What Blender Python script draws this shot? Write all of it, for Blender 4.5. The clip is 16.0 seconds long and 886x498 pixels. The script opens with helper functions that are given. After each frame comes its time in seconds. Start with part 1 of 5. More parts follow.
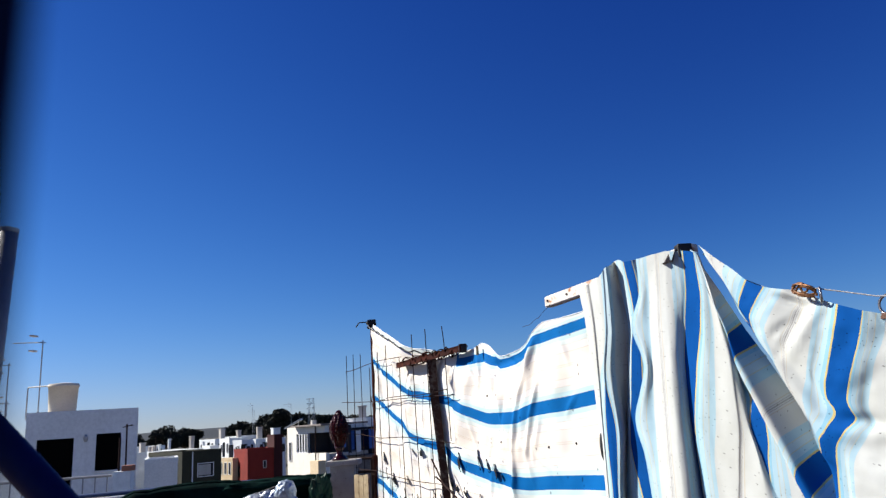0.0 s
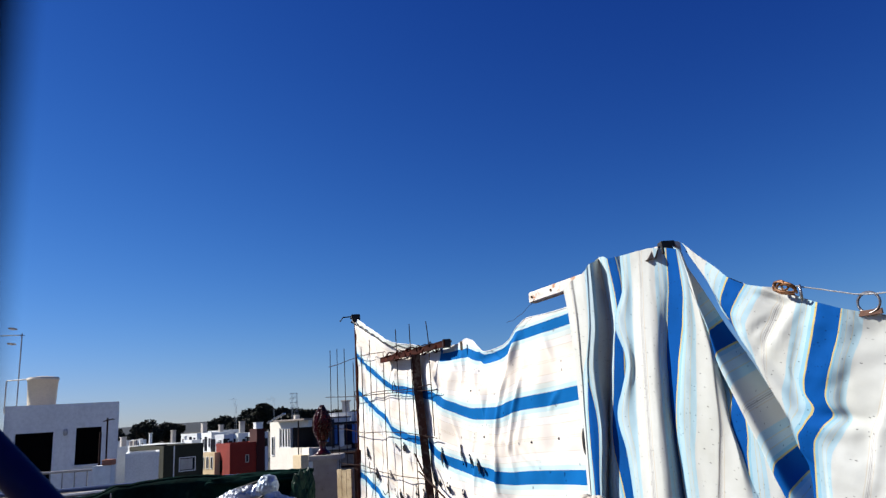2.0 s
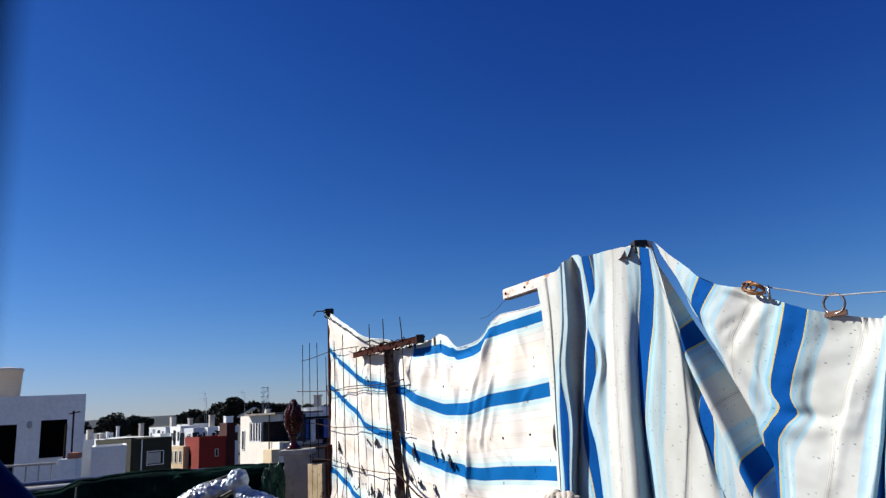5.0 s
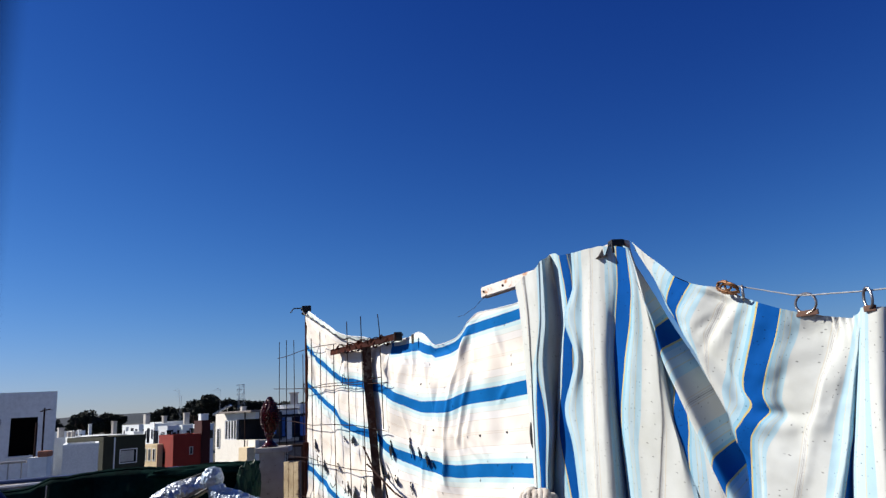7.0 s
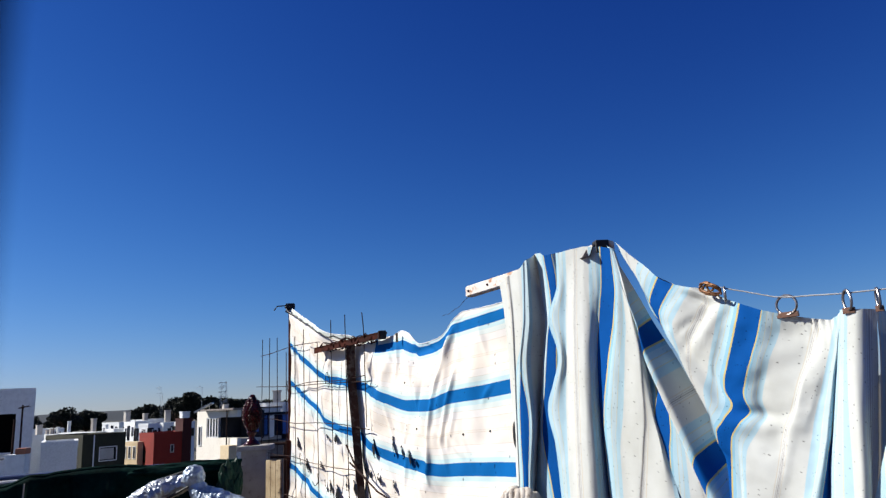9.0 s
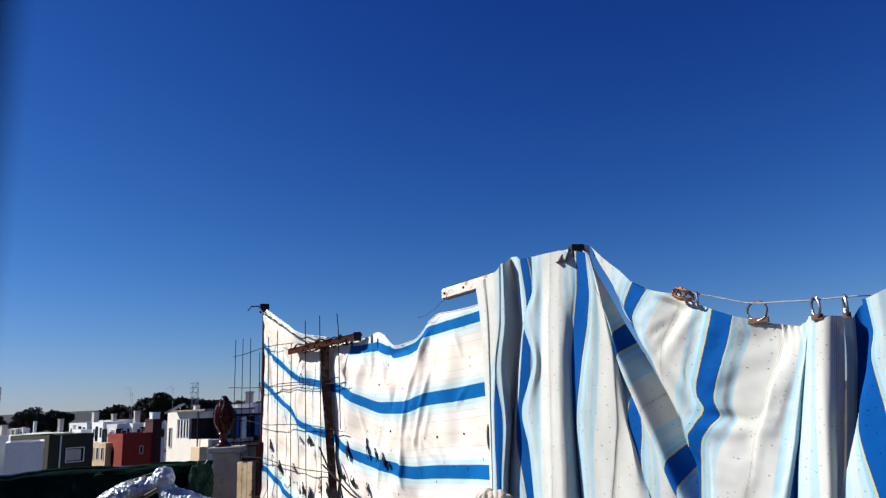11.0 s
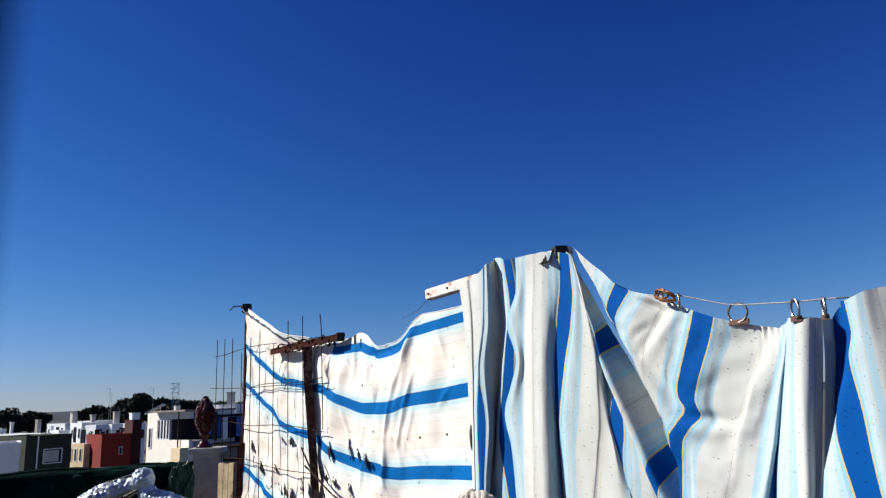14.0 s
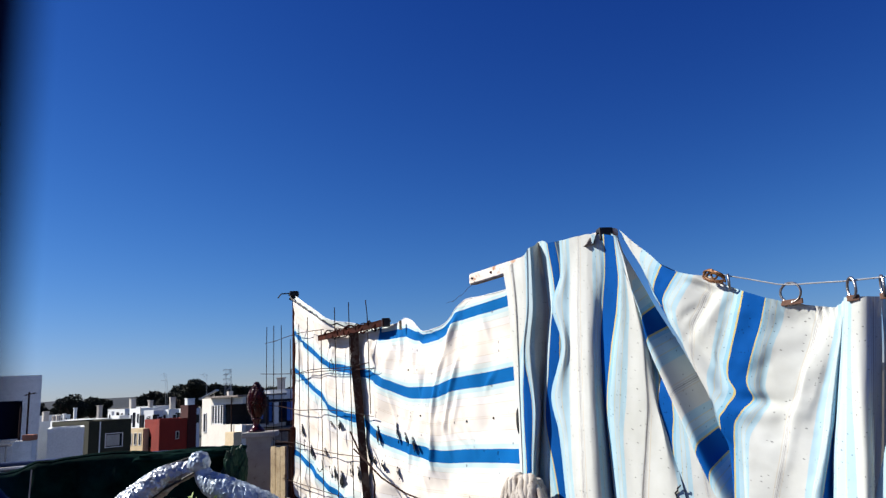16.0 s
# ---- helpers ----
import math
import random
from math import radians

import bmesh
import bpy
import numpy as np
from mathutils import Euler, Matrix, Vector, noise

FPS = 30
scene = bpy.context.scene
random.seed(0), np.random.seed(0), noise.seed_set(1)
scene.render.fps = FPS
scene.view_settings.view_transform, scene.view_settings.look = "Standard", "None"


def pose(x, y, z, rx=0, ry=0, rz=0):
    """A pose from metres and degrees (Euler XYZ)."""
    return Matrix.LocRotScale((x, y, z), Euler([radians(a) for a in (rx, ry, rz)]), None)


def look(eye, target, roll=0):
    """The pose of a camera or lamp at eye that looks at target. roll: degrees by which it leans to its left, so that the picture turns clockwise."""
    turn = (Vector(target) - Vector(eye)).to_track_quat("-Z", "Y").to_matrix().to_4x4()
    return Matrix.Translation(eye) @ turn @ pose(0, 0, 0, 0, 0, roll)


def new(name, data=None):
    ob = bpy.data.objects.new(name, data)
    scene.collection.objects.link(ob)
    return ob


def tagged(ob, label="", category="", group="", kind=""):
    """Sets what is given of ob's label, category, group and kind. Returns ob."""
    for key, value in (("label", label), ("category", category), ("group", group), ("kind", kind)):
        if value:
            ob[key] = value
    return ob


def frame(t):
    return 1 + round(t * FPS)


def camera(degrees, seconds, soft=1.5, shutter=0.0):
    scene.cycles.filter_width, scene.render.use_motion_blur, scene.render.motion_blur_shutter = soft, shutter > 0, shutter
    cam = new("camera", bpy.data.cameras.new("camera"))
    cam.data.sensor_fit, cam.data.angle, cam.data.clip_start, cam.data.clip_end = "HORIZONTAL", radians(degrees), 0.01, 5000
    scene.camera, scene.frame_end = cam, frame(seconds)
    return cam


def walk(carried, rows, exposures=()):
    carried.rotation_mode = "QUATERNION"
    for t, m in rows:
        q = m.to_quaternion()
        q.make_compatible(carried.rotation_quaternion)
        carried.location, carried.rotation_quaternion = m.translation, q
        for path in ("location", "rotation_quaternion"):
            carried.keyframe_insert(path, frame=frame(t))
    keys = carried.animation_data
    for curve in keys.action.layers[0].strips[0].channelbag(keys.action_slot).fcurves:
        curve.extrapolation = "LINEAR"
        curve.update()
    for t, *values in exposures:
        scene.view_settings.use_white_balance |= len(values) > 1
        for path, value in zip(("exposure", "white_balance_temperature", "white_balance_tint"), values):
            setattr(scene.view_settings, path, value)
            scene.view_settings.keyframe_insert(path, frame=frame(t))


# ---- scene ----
cam = camera(65.45, 16.0, soft=1.35)
EYE = 1.5
# seconds, sideways shift, then the turn in degrees
TURNS = [
    (0.0, 0.0008, 103.82, 3.66, 0.90),
    (0.5, 0.0008, 103.70, 3.67, 0.81),
    (1.0, 0.0014, 103.35, 3.95, 1.57),
    (1.5, 0.0012, 103.19, 3.81, 0.87),
    (2.0, 0.0005, 103.34, 3.49, -0.44),
    (2.5, 0.0002, 103.41, 3.37, -1.04),
    (3.0, -0.0003, 103.37, 3.25, -1.77),
    (3.5, -0.0007, 103.70, 3.25, -2.24),
    (4.0, -0.0006, 103.44, 3.13, -2.49),
    (6.5, -0.0011, 102.50, 3.16, -3.59),
    (7.0, -0.0016, 102.57, 3.00, -4.54),
    (7.5, -0.0020, 102.58, 2.92, -4.87),
    (8.0, -0.0023, 102.60, 2.84, -5.39),
    (8.5, -0.0024, 102.44, 2.82, -5.46),
    (9.0, -0.0028, 102.41, 2.72, -5.89),
    (11.5, -0.0042, 102.62, 2.33, -8.17),
    (12.0, -0.0043, 102.88, 2.17, -8.40),
    (12.5, -0.0052, 102.84, 2.03, -9.52),
    (13.0, -0.0049, 102.14, 2.42, -9.12),
    (13.5, -0.0049, 102.49, 2.38, -9.18),
    (14.0, -0.0050, 102.50, 2.33, -9.37),
    (14.5, -0.0057, 102.83, 2.15, -10.27),
    (15.0, -0.0057, 102.30, 2.37, -10.22),
    (15.5, -0.0064, 103.75, 1.88, -8.08),
    (16.0, -0.0038, 101.40, 2.70, -5.61),
]
walk(cam, [(t, pose(dx, 0, EYE, rx, ry, rz)) for t, dx, rx, ry, rz in TURNS],
     exposures=((0.0, 0.85), (2.0, 0.77), (4.0, 0.75), (6.5, 0.66), (9.0, 0.71), (11.5, 0.63), (14.5, 0.69), (16.0, 0.76)))
# a phone's small aperture: only what nearly touches the lens goes soft
cam.data.dof.use_dof = True
cam.data.dof.focus_distance = 6.0
cam.data.dof.aperture_fstop = 10.0

# ---- light ----
SUN_AZ, SUN_EL = -77.0, 37.0          # degrees from straight ahead, and height
world = bpy.data.worlds.new("sky")
scene.world = world
world.use_nodes = True
wn = world.node_tree.nodes
sky = wn.new("ShaderNodeTexSky")
sky.sky_type = "NISHITA"
sky.sun_disc = False
sky.sun_elevation, sky.sun_rotation = radians(SUN_EL), radians(SUN_AZ)
sky.air_density, sky.dust_density, sky.ozone_density = 1.0, 0.0, 4.0
wl = world.node_tree.links
# a clear winter sky: deepen the blue of the model sky, channel by channel
split, join = wn.new("ShaderNodeSeparateColor"), wn.new("ShaderNodeCombineColor")
wl.new(sky.outputs[0], split.inputs[0])
for c, (gain, power, knee) in enumerate(((0.0665, 2.1, 4.6), (0.1275, 1.8, 6.11), (0.456, 1.1, 600.0))):
    chain = split.outputs[c]
    for op, val in (("POWER", power), ("MULTIPLY", gain)):
        m_ = wn.new("ShaderNodeMath")
        m_.operation = op
        m_.inputs[1].default_value = val
        wl.new(chain, m_.inputs[0])
        chain = m_.outputs[0]
    over_ = wn.new("ShaderNodeMath")
    over_.operation = "MULTIPLY_ADD"
    over_.inputs[1].default_value, over_.inputs[2].default_value = 1 / knee, 1.0
    wl.new(chain, over_.inputs[0])
    soft_ = wn.new("ShaderNodeMath")
    soft_.operation = "DIVIDE"
    wl.new(chain, soft_.inputs[0])
    wl.new(over_.outputs[0], soft_.inputs[1])
    wl.new(soft_.outputs[0], join.inputs[c])
wl.new(join.outputs[0], wn["Background"].inputs[0])
wn["Background"].inputs[1].default_value = 0.1
sun = new("sun", bpy.data.lights.new("sun", "SUN"))
sun.data.energy, sun.data.angle, sun.data.color = 5.0, radians(0.55), (1.0, 0.96, 0.89)
_a, _e = radians(SUN_AZ), radians(SUN_EL)
sun_way = Vector((math.sin(_a) * math.cos(_e), math.cos(_a) * math.cos(_e), math.sin(_e)))
sun.matrix_world = look(sun_way * 60, (0, 0, 0))
scene.view_settings.exposure = 0.75

# ---- materials ----


def nodes_of(name):
    m = bpy.data.materials.new(name)
    m.use_nodes = True
    nt = m.node_tree
    return m, nt, nt.nodes, nt.links, nt.nodes["Principled BSDF"]


def mixed(nt, kind, a, b, fac):
    n = nt.nodes.new("ShaderNodeMix")
    n.data_type, n.blend_type = "RGBA", kind
    for sock, val in ((n.inputs[0], fac), (n.inputs[6], a), (n.inputs[7], b)):
        if hasattr(val, "is_output"):
            nt.links.new(val, sock)
        elif isinstance(val, tuple):
            sock.default_value = (*val, 1)
        else:
            sock.default_value = val
    return n.outputs[2]


def noise_of(nt, scale, detail=4, rough=0.6, vec=None):
    n = nt.nodes.new("ShaderNodeTexNoise")
    n.inputs["Scale"].default_value, n.inputs["Detail"].default_value, n.inputs["Roughness"].default_value = scale, detail, rough
    if vec is not None:
        nt.links.new(vec, n.inputs["Vector"])
    return n.outputs["Fac"]


def ramp_of(nt, fac, stops, interp="LINEAR"):
    r = nt.nodes.new("ShaderNodeValToRGB")
    cr = r.color_ramp
    cr.interpolation = interp
    while len(cr.elements) < len(stops):
        cr.elements.new(0.5)
    for e, (p, c) in zip(cr.elements, stops):
        e.position, e.color = p, (*c, 1)
    nt.links.new(fac, r.inputs[0])
    return r.outputs[0]


def bumped(nt, bsdf, height, strength, dist=0.01):
    b = nt.nodes.new("ShaderNodeBump")
    b.inputs["Strength"].default_value, b.inputs["Distance"].default_value = strength, dist
    nt.links.new(height, b.inputs["Height"])
    nt.links.new(b.outputs[0], bsdf.inputs["Normal"])


def plain(name, col, col2, rough=0.8, metal=0.0, big=1.5, fine=30.0, bump=0.2, dist=0.01, spots=None, coat=0.0, edge=0.57, spec=0.35):
    """Two-tone surface: broad stains, fine grain, and worn spots of a third colour."""
    m, nt, n, l, bsdf = nodes_of(name)
    tc = n.new("ShaderNodeTexCoord").outputs["Object"]
    f1, f2 = noise_of(nt, big, 5, 0.65, tc), noise_of(nt, fine, 4, 0.6, tc)
    c = mixed(nt, "MIX", col, col2, ramp_of(nt, f1, [(0.35, (0, 0, 0)), (0.68, (1, 1, 1))]))
    c = mixed(nt, "MULTIPLY", c, ramp_of(nt, f2, [(0.25, (0.72, 0.72, 0.72)), (0.6, (1, 1, 1))]), 0.6)
    if spots:
        c = mixed(nt, "MIX", c, spots, ramp_of(nt, noise_of(nt, big * 4, 6, 0.7, tc), [(edge, (0, 0, 0)), (edge + 0.07, (1, 1, 1))]))
    l.new(c, bsdf.inputs["Base Color"])
    bsdf.inputs["Roughness"].default_value, bsdf.inputs["Metallic"].default_value = rough, metal
    bsdf.inputs["Coat Weight"].default_value = coat
    bsdf.inputs["Specular IOR Level"].default_value = spec
    bumped(nt, bsdf, f2, bump, dist)
    return m


def cloth(name, stops, tint, fleck, glow=0.25, rare=0.46):
    """Woven awning stripes along the fabric coordinate, slub flecks, soil, and light coming through."""
    m, nt, n, l, bsdf = nodes_of(name)
    uv = n.new("ShaderNodeUVMap")
    uv.uv_map = "fabric"
    sep = n.new("ShaderNodeSeparateXYZ")
    l.new(uv.outputs[0], sep.inputs[0])
    pp = n.new("ShaderNodeMath")
    pp.operation = "PINGPONG"
    pp.inputs[1].default_value = 0.5
    l.new(sep.outputs[0], pp.inputs[0])
    dbl = n.new("ShaderNodeMath")
    dbl.operation = "MULTIPLY"
    dbl.inputs[1].default_value = 2.0
    l.new(pp.outputs[0], dbl.inputs[0])
    c = ramp_of(nt, dbl.outputs[0], stops, "CONSTANT")
    tc = n.new("ShaderNodeTexCoord").outputs["Object"]
    soil = noise_of(nt, 2.3, 6, 0.6, tc)
    c = mixed(nt, "MULTIPLY", c, ramp_of(nt, soil, [(0.35, tint), (0.62, (1, 1, 1))]), 0.75)
    # slubs: short dark dashes across the threads
    mp = n.new("ShaderNodeMapping")
    mp.inputs["Scale"].default_value = fleck
    l.new(uv.outputs[0], mp.inputs[0])
    vo = n.new("ShaderNodeTexVoronoi")
    vo.inputs["Scale"].default_value = 1.0
    l.new(mp.outputs[0], vo.inputs["Vector"])
    dash = ramp_of(nt, vo.outputs["Distance"], [(0.10, (1, 1, 1)), (0.17, (0, 0, 0))])
    few = ramp_of(nt, vo.outputs["Color"], [(rare, (0, 0, 0)), (rare + 0.04, (1, 1, 1))])
    both = mixed(nt, "MULTIPLY", dash, few, 1.0)
    weak = mixed(nt, "MULTIPLY", both, (0.85, 0.85, 0.85), 1.0)
    c = mixed(nt, "MULTIPLY", c, (0.26, 0.25, 0.26), weak)
    l.new(c, bsdf.inputs["Base Color"])
    bsdf.inputs["Roughness"].default_value = 0.75
    bsdf.inputs["Specular IOR Level"].default_value = 0.04
    fine = noise_of(nt, 160, 3, 0.6, tc)
    crease = noise_of(nt, 6, 3, 0.45, tc)
    add = n.new("ShaderNodeMath")
    add.operation = "MULTIPLY_ADD"
    add.inputs[1].default_value = 0.08
    l.new(fine, add.inputs[0])
    l.new(crease, add.inputs[2])
    bumped(nt, bsdf, add.outputs[0], 0.22, 0.022)
    tr = n.new("ShaderNodeBsdfTranslucent")
    l.new(c, tr.inputs[0])
    mx = n.new("ShaderNodeMixShader")
    mx.inputs[0].default_value = glow
    l.new(bsdf.outputs[0], mx.inputs[1])
    l.new(tr.outputs[0], mx.inputs[2])
    l.new(mx.outputs[0], n["Material Output"].inputs[0])
    return m


def faceted(name, col, scale, tilt, metal, rough):
    """Crumpled foil: small flat facets, each tilted its own way."""
    m, nt, n, l, bsdf = nodes_of(name)
    tc = n.new("ShaderNodeTexCoord").outputs["Object"]
    cells = n.new("ShaderNodeTexVoronoi")
    cells.inputs["Scale"].default_value = scale
    l.new(tc, cells.inputs["Vector"])
    off = n.new("ShaderNodeVectorMath")
    off.operation = "MULTIPLY_ADD"
    off.inputs[1].default_value, off.inputs[2].default_value = (2 * tilt,) * 3, (-tilt,) * 3
    l.new(cells.outputs["Color"], off.inputs[0])
    add = n.new("ShaderNodeVectorMath")
    l.new(off.outputs[0], add.inputs[0])
    l.new(n.new("ShaderNodeNewGeometry").outputs["Normal"], add.inputs[1])
    unit = n.new("ShaderNodeVectorMath")
    unit.operation = "NORMALIZE"
    l.new(add.outputs[0], unit.inputs[0])
    l.new(unit.outputs[0], bsdf.inputs["Normal"])
    tone = ramp_of(nt, noise_of(nt, 14, 4, 0.6, tc), [(0.35, tuple(v * 0.45 for v in col)), (0.62, col)])
    l.new(tone, bsdf.inputs["Base Color"])
    bsdf.inputs["Metallic"].default_value, bsdf.inputs["Roughness"].default_value = metal, rough
    return m


BLUE, GOLD, WHITE = (0.002, 0.068, 0.28), (0.52, 0.42, 0.17), (0.515, 0.53, 0.505)
M_CURTAIN = cloth("striped_awning", [(0.0, BLUE), (0.205, GOLD), (0.235, (0.24, 0.44, 0.56)), (0.30, (0.36, 0.51, 0.58)), (0.40, (0.48, 0.48, 0.38)), (0.415, (0.43, 0.54, 0.58)),
                                     (0.53, (0.50, 0.50, 0.40)), (0.545, (0.36, 0.51, 0.58)), (0.67, WHITE), (0.94, (0.50, 0.46, 0.38)), (0.952, WHITE),
                                     (0.972, (0.36, 0.34, 0.33)), (0.98, WHITE), (0.992, (0.34, 0.33, 0.32))], (0.80, 0.79, 0.74), (24.0, 70.0, 1.0), 0.04)
M_SHEET = cloth("faded_awning", [(0.0, (0.003, 0.115, 0.36)), (0.21, (0.50, 0.60, 0.62)), (0.23, (0.48, 0.66, 0.70)), (0.34, (0.64, 0.71, 0.69)), (0.47, (0.60, 0.53, 0.43)), (0.48, (0.76, 0.74, 0.71)),
                                 (0.66, (0.62, 0.55, 0.46)), (0.67, (0.77, 0.72, 0.65)), (0.965, (0.62, 0.53, 0.43)), (0.975, (0.76, 0.70, 0.62))], (0.90, 0.86, 0.80), (7.0, 10.0, 1.0), 0.05, 0.66)
M_RUST = plain("rusty_iron", (0.060, 0.013, 0.007), (0.018, 0.007, 0.006), 0.9, 0.0, 6, 70, 0.5, 0.01, (0.10, 0.028, 0.012), spec=0.1)
M_BAR = plain("dark_reinforcing_bar", (0.045, 0.020, 0.015), (0.016, 0.011, 0.010), 0.9, 0.1, 9, 90, 0.4, spec=0.15)
M_POSTPAINT = plain("peeling_grey_paint", (0.12, 0.095, 0.08), (0.045, 0.028, 0.021), 0.8, 0.0, 3, 40, 0.5, 0.01, (0.035, 0.014, 0.010), 0.0, 0.45, spec=0.15)
M_BEAM = plain("white_paint_with_rust", (0.74, 0.71, 0.66), (0.58, 0.46, 0.35), 0.6, 0.0, 3, 40, 0.4, 0.01, (0.40, 0.17, 0.07), 0.0, 0.53)
M_BLUE = plain("blue_enamel_paint", (0.004, 0.005, 0.055), (0.003, 0.004, 0.036), 0.5, 0.0, 5, 60, 0.15, spec=0.15)
M_NAVY = plain("dark_blue_paint", (0.006, 0.011, 0.034), (0.004, 0.008, 0.024), 1.0, 0.0, 5, 60, 0.15, spec=0.0)
M_GALV = plain("galvanised_steel", (0.46, 0.46, 0.45), (0.36, 0.36, 0.36), 0.45, 0.55, 4, 50, 0.15)
M_CHROME = plain("tarnished_steel", (0.36, 0.34, 0.33), (0.18, 0.15, 0.13), 0.3, 0.9, 20, 120, 0.2)
M_TAB = plain("brown_leather_tab", (0.15, 0.075, 0.05), (0.09, 0.045, 0.03), 0.8, 0, 12, 90, 0.3)
M_WIREBROWN = plain("brown_wire", (0.20, 0.09, 0.035), (0.10, 0.045, 0.02), 0.5, 0.5, 20, 90, 0.2)
M_CABLE = plain("grey_cable", (0.26, 0.26, 0.27), (0.18, 0.18, 0.19), 0.5, 0.2, 9, 90, 0.2)
M_BLACK = plain("black_rubber", (0.02, 0.02, 0.022), (0.012, 0.012, 0.013), 0.6, 0, 12, 90, 0.2)
M_WHITEWALL = plain("whitewash", (0.75, 0.77, 0.765), (0.63, 0.65, 0.645), 0.9, 0, 0.5, 9, 0.25, 0.02)
M_LIMEWALL = plain("warm_limewash", (0.80, 0.76, 0.67), (0.70, 0.65, 0.56), 0.9, 0, 0.5, 9, 0.25, 0.02)
M_OLDLIME = plain("weathered_limewash", (0.52, 0.49, 0.44), (0.34, 0.31, 0.28), 0.9, 0, 0.7, 9, 0.25, 0.02)
M_CREAMWALL = plain("cream_render", (0.66, 0.53, 0.34), (0.56, 0.44, 0.28), 0.9, 0, 0.5, 9, 0.25, 0.02)
M_OLIVEWALL = plain("olive_render", (0.034, 0.035, 0.020), (0.020, 0.021, 0.013), 0.9, 0, 0.5, 9, 0.25, 0.02)
M_REDWALL = plain("oxide_red_render", (0.22, 0.019, 0.010), (0.16, 0.014, 0.008), 0.85, 0, 0.5, 9, 0.25, 0.02)
M_GREYWALL = plain("grey_render", (0.42, 0.41, 0.39), (0.32, 0.31, 0.30), 0.9, 0, 0.8, 9, 0.25, 0.02)
M_ROOF = plain("flat_roof_coating", (0.42, 0.39, 0.36), (0.28, 0.25, 0.22), 0.9, 0, 0.4, 6, 0.2, 0.02)
M_TERRA = plain("terracotta", (0.40, 0.17, 0.10), (0.30, 0.12, 0.07), 0.85, 0, 2, 30, 0.3)
M_DARKGLASS = plain("dark_window_glass", (0.015, 0.016, 0.02), (0.01, 0.01, 0.012), 0.12, 0, 2, 12, 0.02)
M_SHUTTER = plain("black_shutter", (0.003, 0.003, 0.003), (0.002, 0.002, 0.002), 0.9, 0, 2, 20, 0.1, spec=0.02)
M_FRAME = plain("white_aluminium", (0.72, 0.72, 0.72), (0.62, 0.62, 0.62), 0.5, 0, 2, 30, 0.1)
M_TANK = plain("beige_fibre_cement", (0.66, 0.58, 0.47), (0.58, 0.50, 0.40), 0.85, 0, 1.2, 25, 0.2)
M_GROUND = plain("dusty_ground", (0.08, 0.075, 0.06), (0.05, 0.05, 0.04), 0.95, 0, 0.02, 0.6, 0.2, 0.1)
M_HILL = plain("wooded_hill", (0.014, 0.020, 0.027), (0.020, 0.026, 0.032), 0.95, 0, 0.01, 0.2, 0.3, 1.0)
M_TILEFLOOR = plain("terracotta_terrace", (0.09, 0.050, 0.038), (0.065, 0.038, 0.030), 0.8, 0, 1.2, 30, 0.2)
M_LEAF = plain("pine_foliage", (0.014, 0.018, 0.009), (0.008, 0.011, 0.006), 0.8, 0, 0.4, 3, 0.3, 0.05)
M_BARK = plain("bark", (0.10, 0.07, 0.05), (0.06, 0.042, 0.03), 0.9, 0, 3, 20, 0.5)
M_PLANT = plain("yellow_green_leaf", (0.20, 0.27, 0.05), (0.11, 0.18, 0.04), 0.55, 0, 6, 40, 0.2)
M_FOIL = faceted("crumpled_silver_foil", (0.46, 0.49, 0.53), 75.0, 0.34, 0.75, 0.36)
M_FOILSHEET = faceted("dull_silver_wrap", (0.42, 0.50, 0.58), 100.0, 0.22, 0.35, 0.40)
M_PILLAR = plain("stained_white_plaster", (0.46, 0.43, 0.39), (0.32, 0.29, 0.26), 0.9, 0, 5, 40, 0.4, 0.01, (0.10, 0.08, 0.065), 0.0, 0.60)
M_MAROON = plain("dark_maroon_render", (0.050, 0.008, 0.007), (0.032, 0.006, 0.005), 0.9, 0, 0.5, 9, 0.25, 0.02)
# near-black: shade put into the wall colour of the loggia and far balcony
M_PORCHSHADE = plain("porch_shade_colour", (0.025, 0.025, 0.032), (0.015, 0.015, 0.020), 0.9, 0, 0.8, 9, 0.25, 0.02)
M_GLAZE = plain("dark_red_glaze", (0.050, 0.0025, 0.0025), (0.018, 0.0015, 0.0015), 0.17, 0, 8, 40, 0.1, 0.01, None, 0.0, spec=0.4)
M_GREENNET = plain("dark_green_shade_net", (0.003, 0.022, 0.018), (0.0006, 0.004, 0.004), 0.9, 0, 4.5, 120, 0.5, spec=0.03)
M_GREENTARP = plain("green_tarpaulin", (0.003, 0.036, 0.020), (0.001, 0.012, 0.007), 0.45, 0, 5, 60, 0.4, spec=0.2)
M_WOOD = plain("weathered_board", (0.62, 0.50, 0.31), (0.34, 0.24, 0.13), 0.85, 0, 4, 60, 0.4, 0.01, (0.18, 0.12, 0.07))
M_STAIN = plain("stained_plaster", (0.24, 0.21, 0.19), (0.14, 0.12, 0.11), 0.9, 0, 3, 30, 0.4, 0.01, (0.10, 0.085, 0.075))
M_BUNDLE = plain("dirty_white_cloth", (0.58, 0.54, 0.48), (0.30, 0.25, 0.20), 0.85, 0, 16, 70, 0.4, 0.01, (0.13, 0.09, 0.065), 0.0, 0.60)
M_SOLAR = plain("solar_glass", (0.30, 0.32, 0.34), (0.24, 0.26, 0.29), 0.25, 0.2, 2, 20, 0.05)
M_COPING = plain("pale_blue_coping_paint", (0.07, 0.10, 0.19), (0.05, 0.07, 0.14), 0.9, 0, 2, 30, 0.2, spec=0.1)
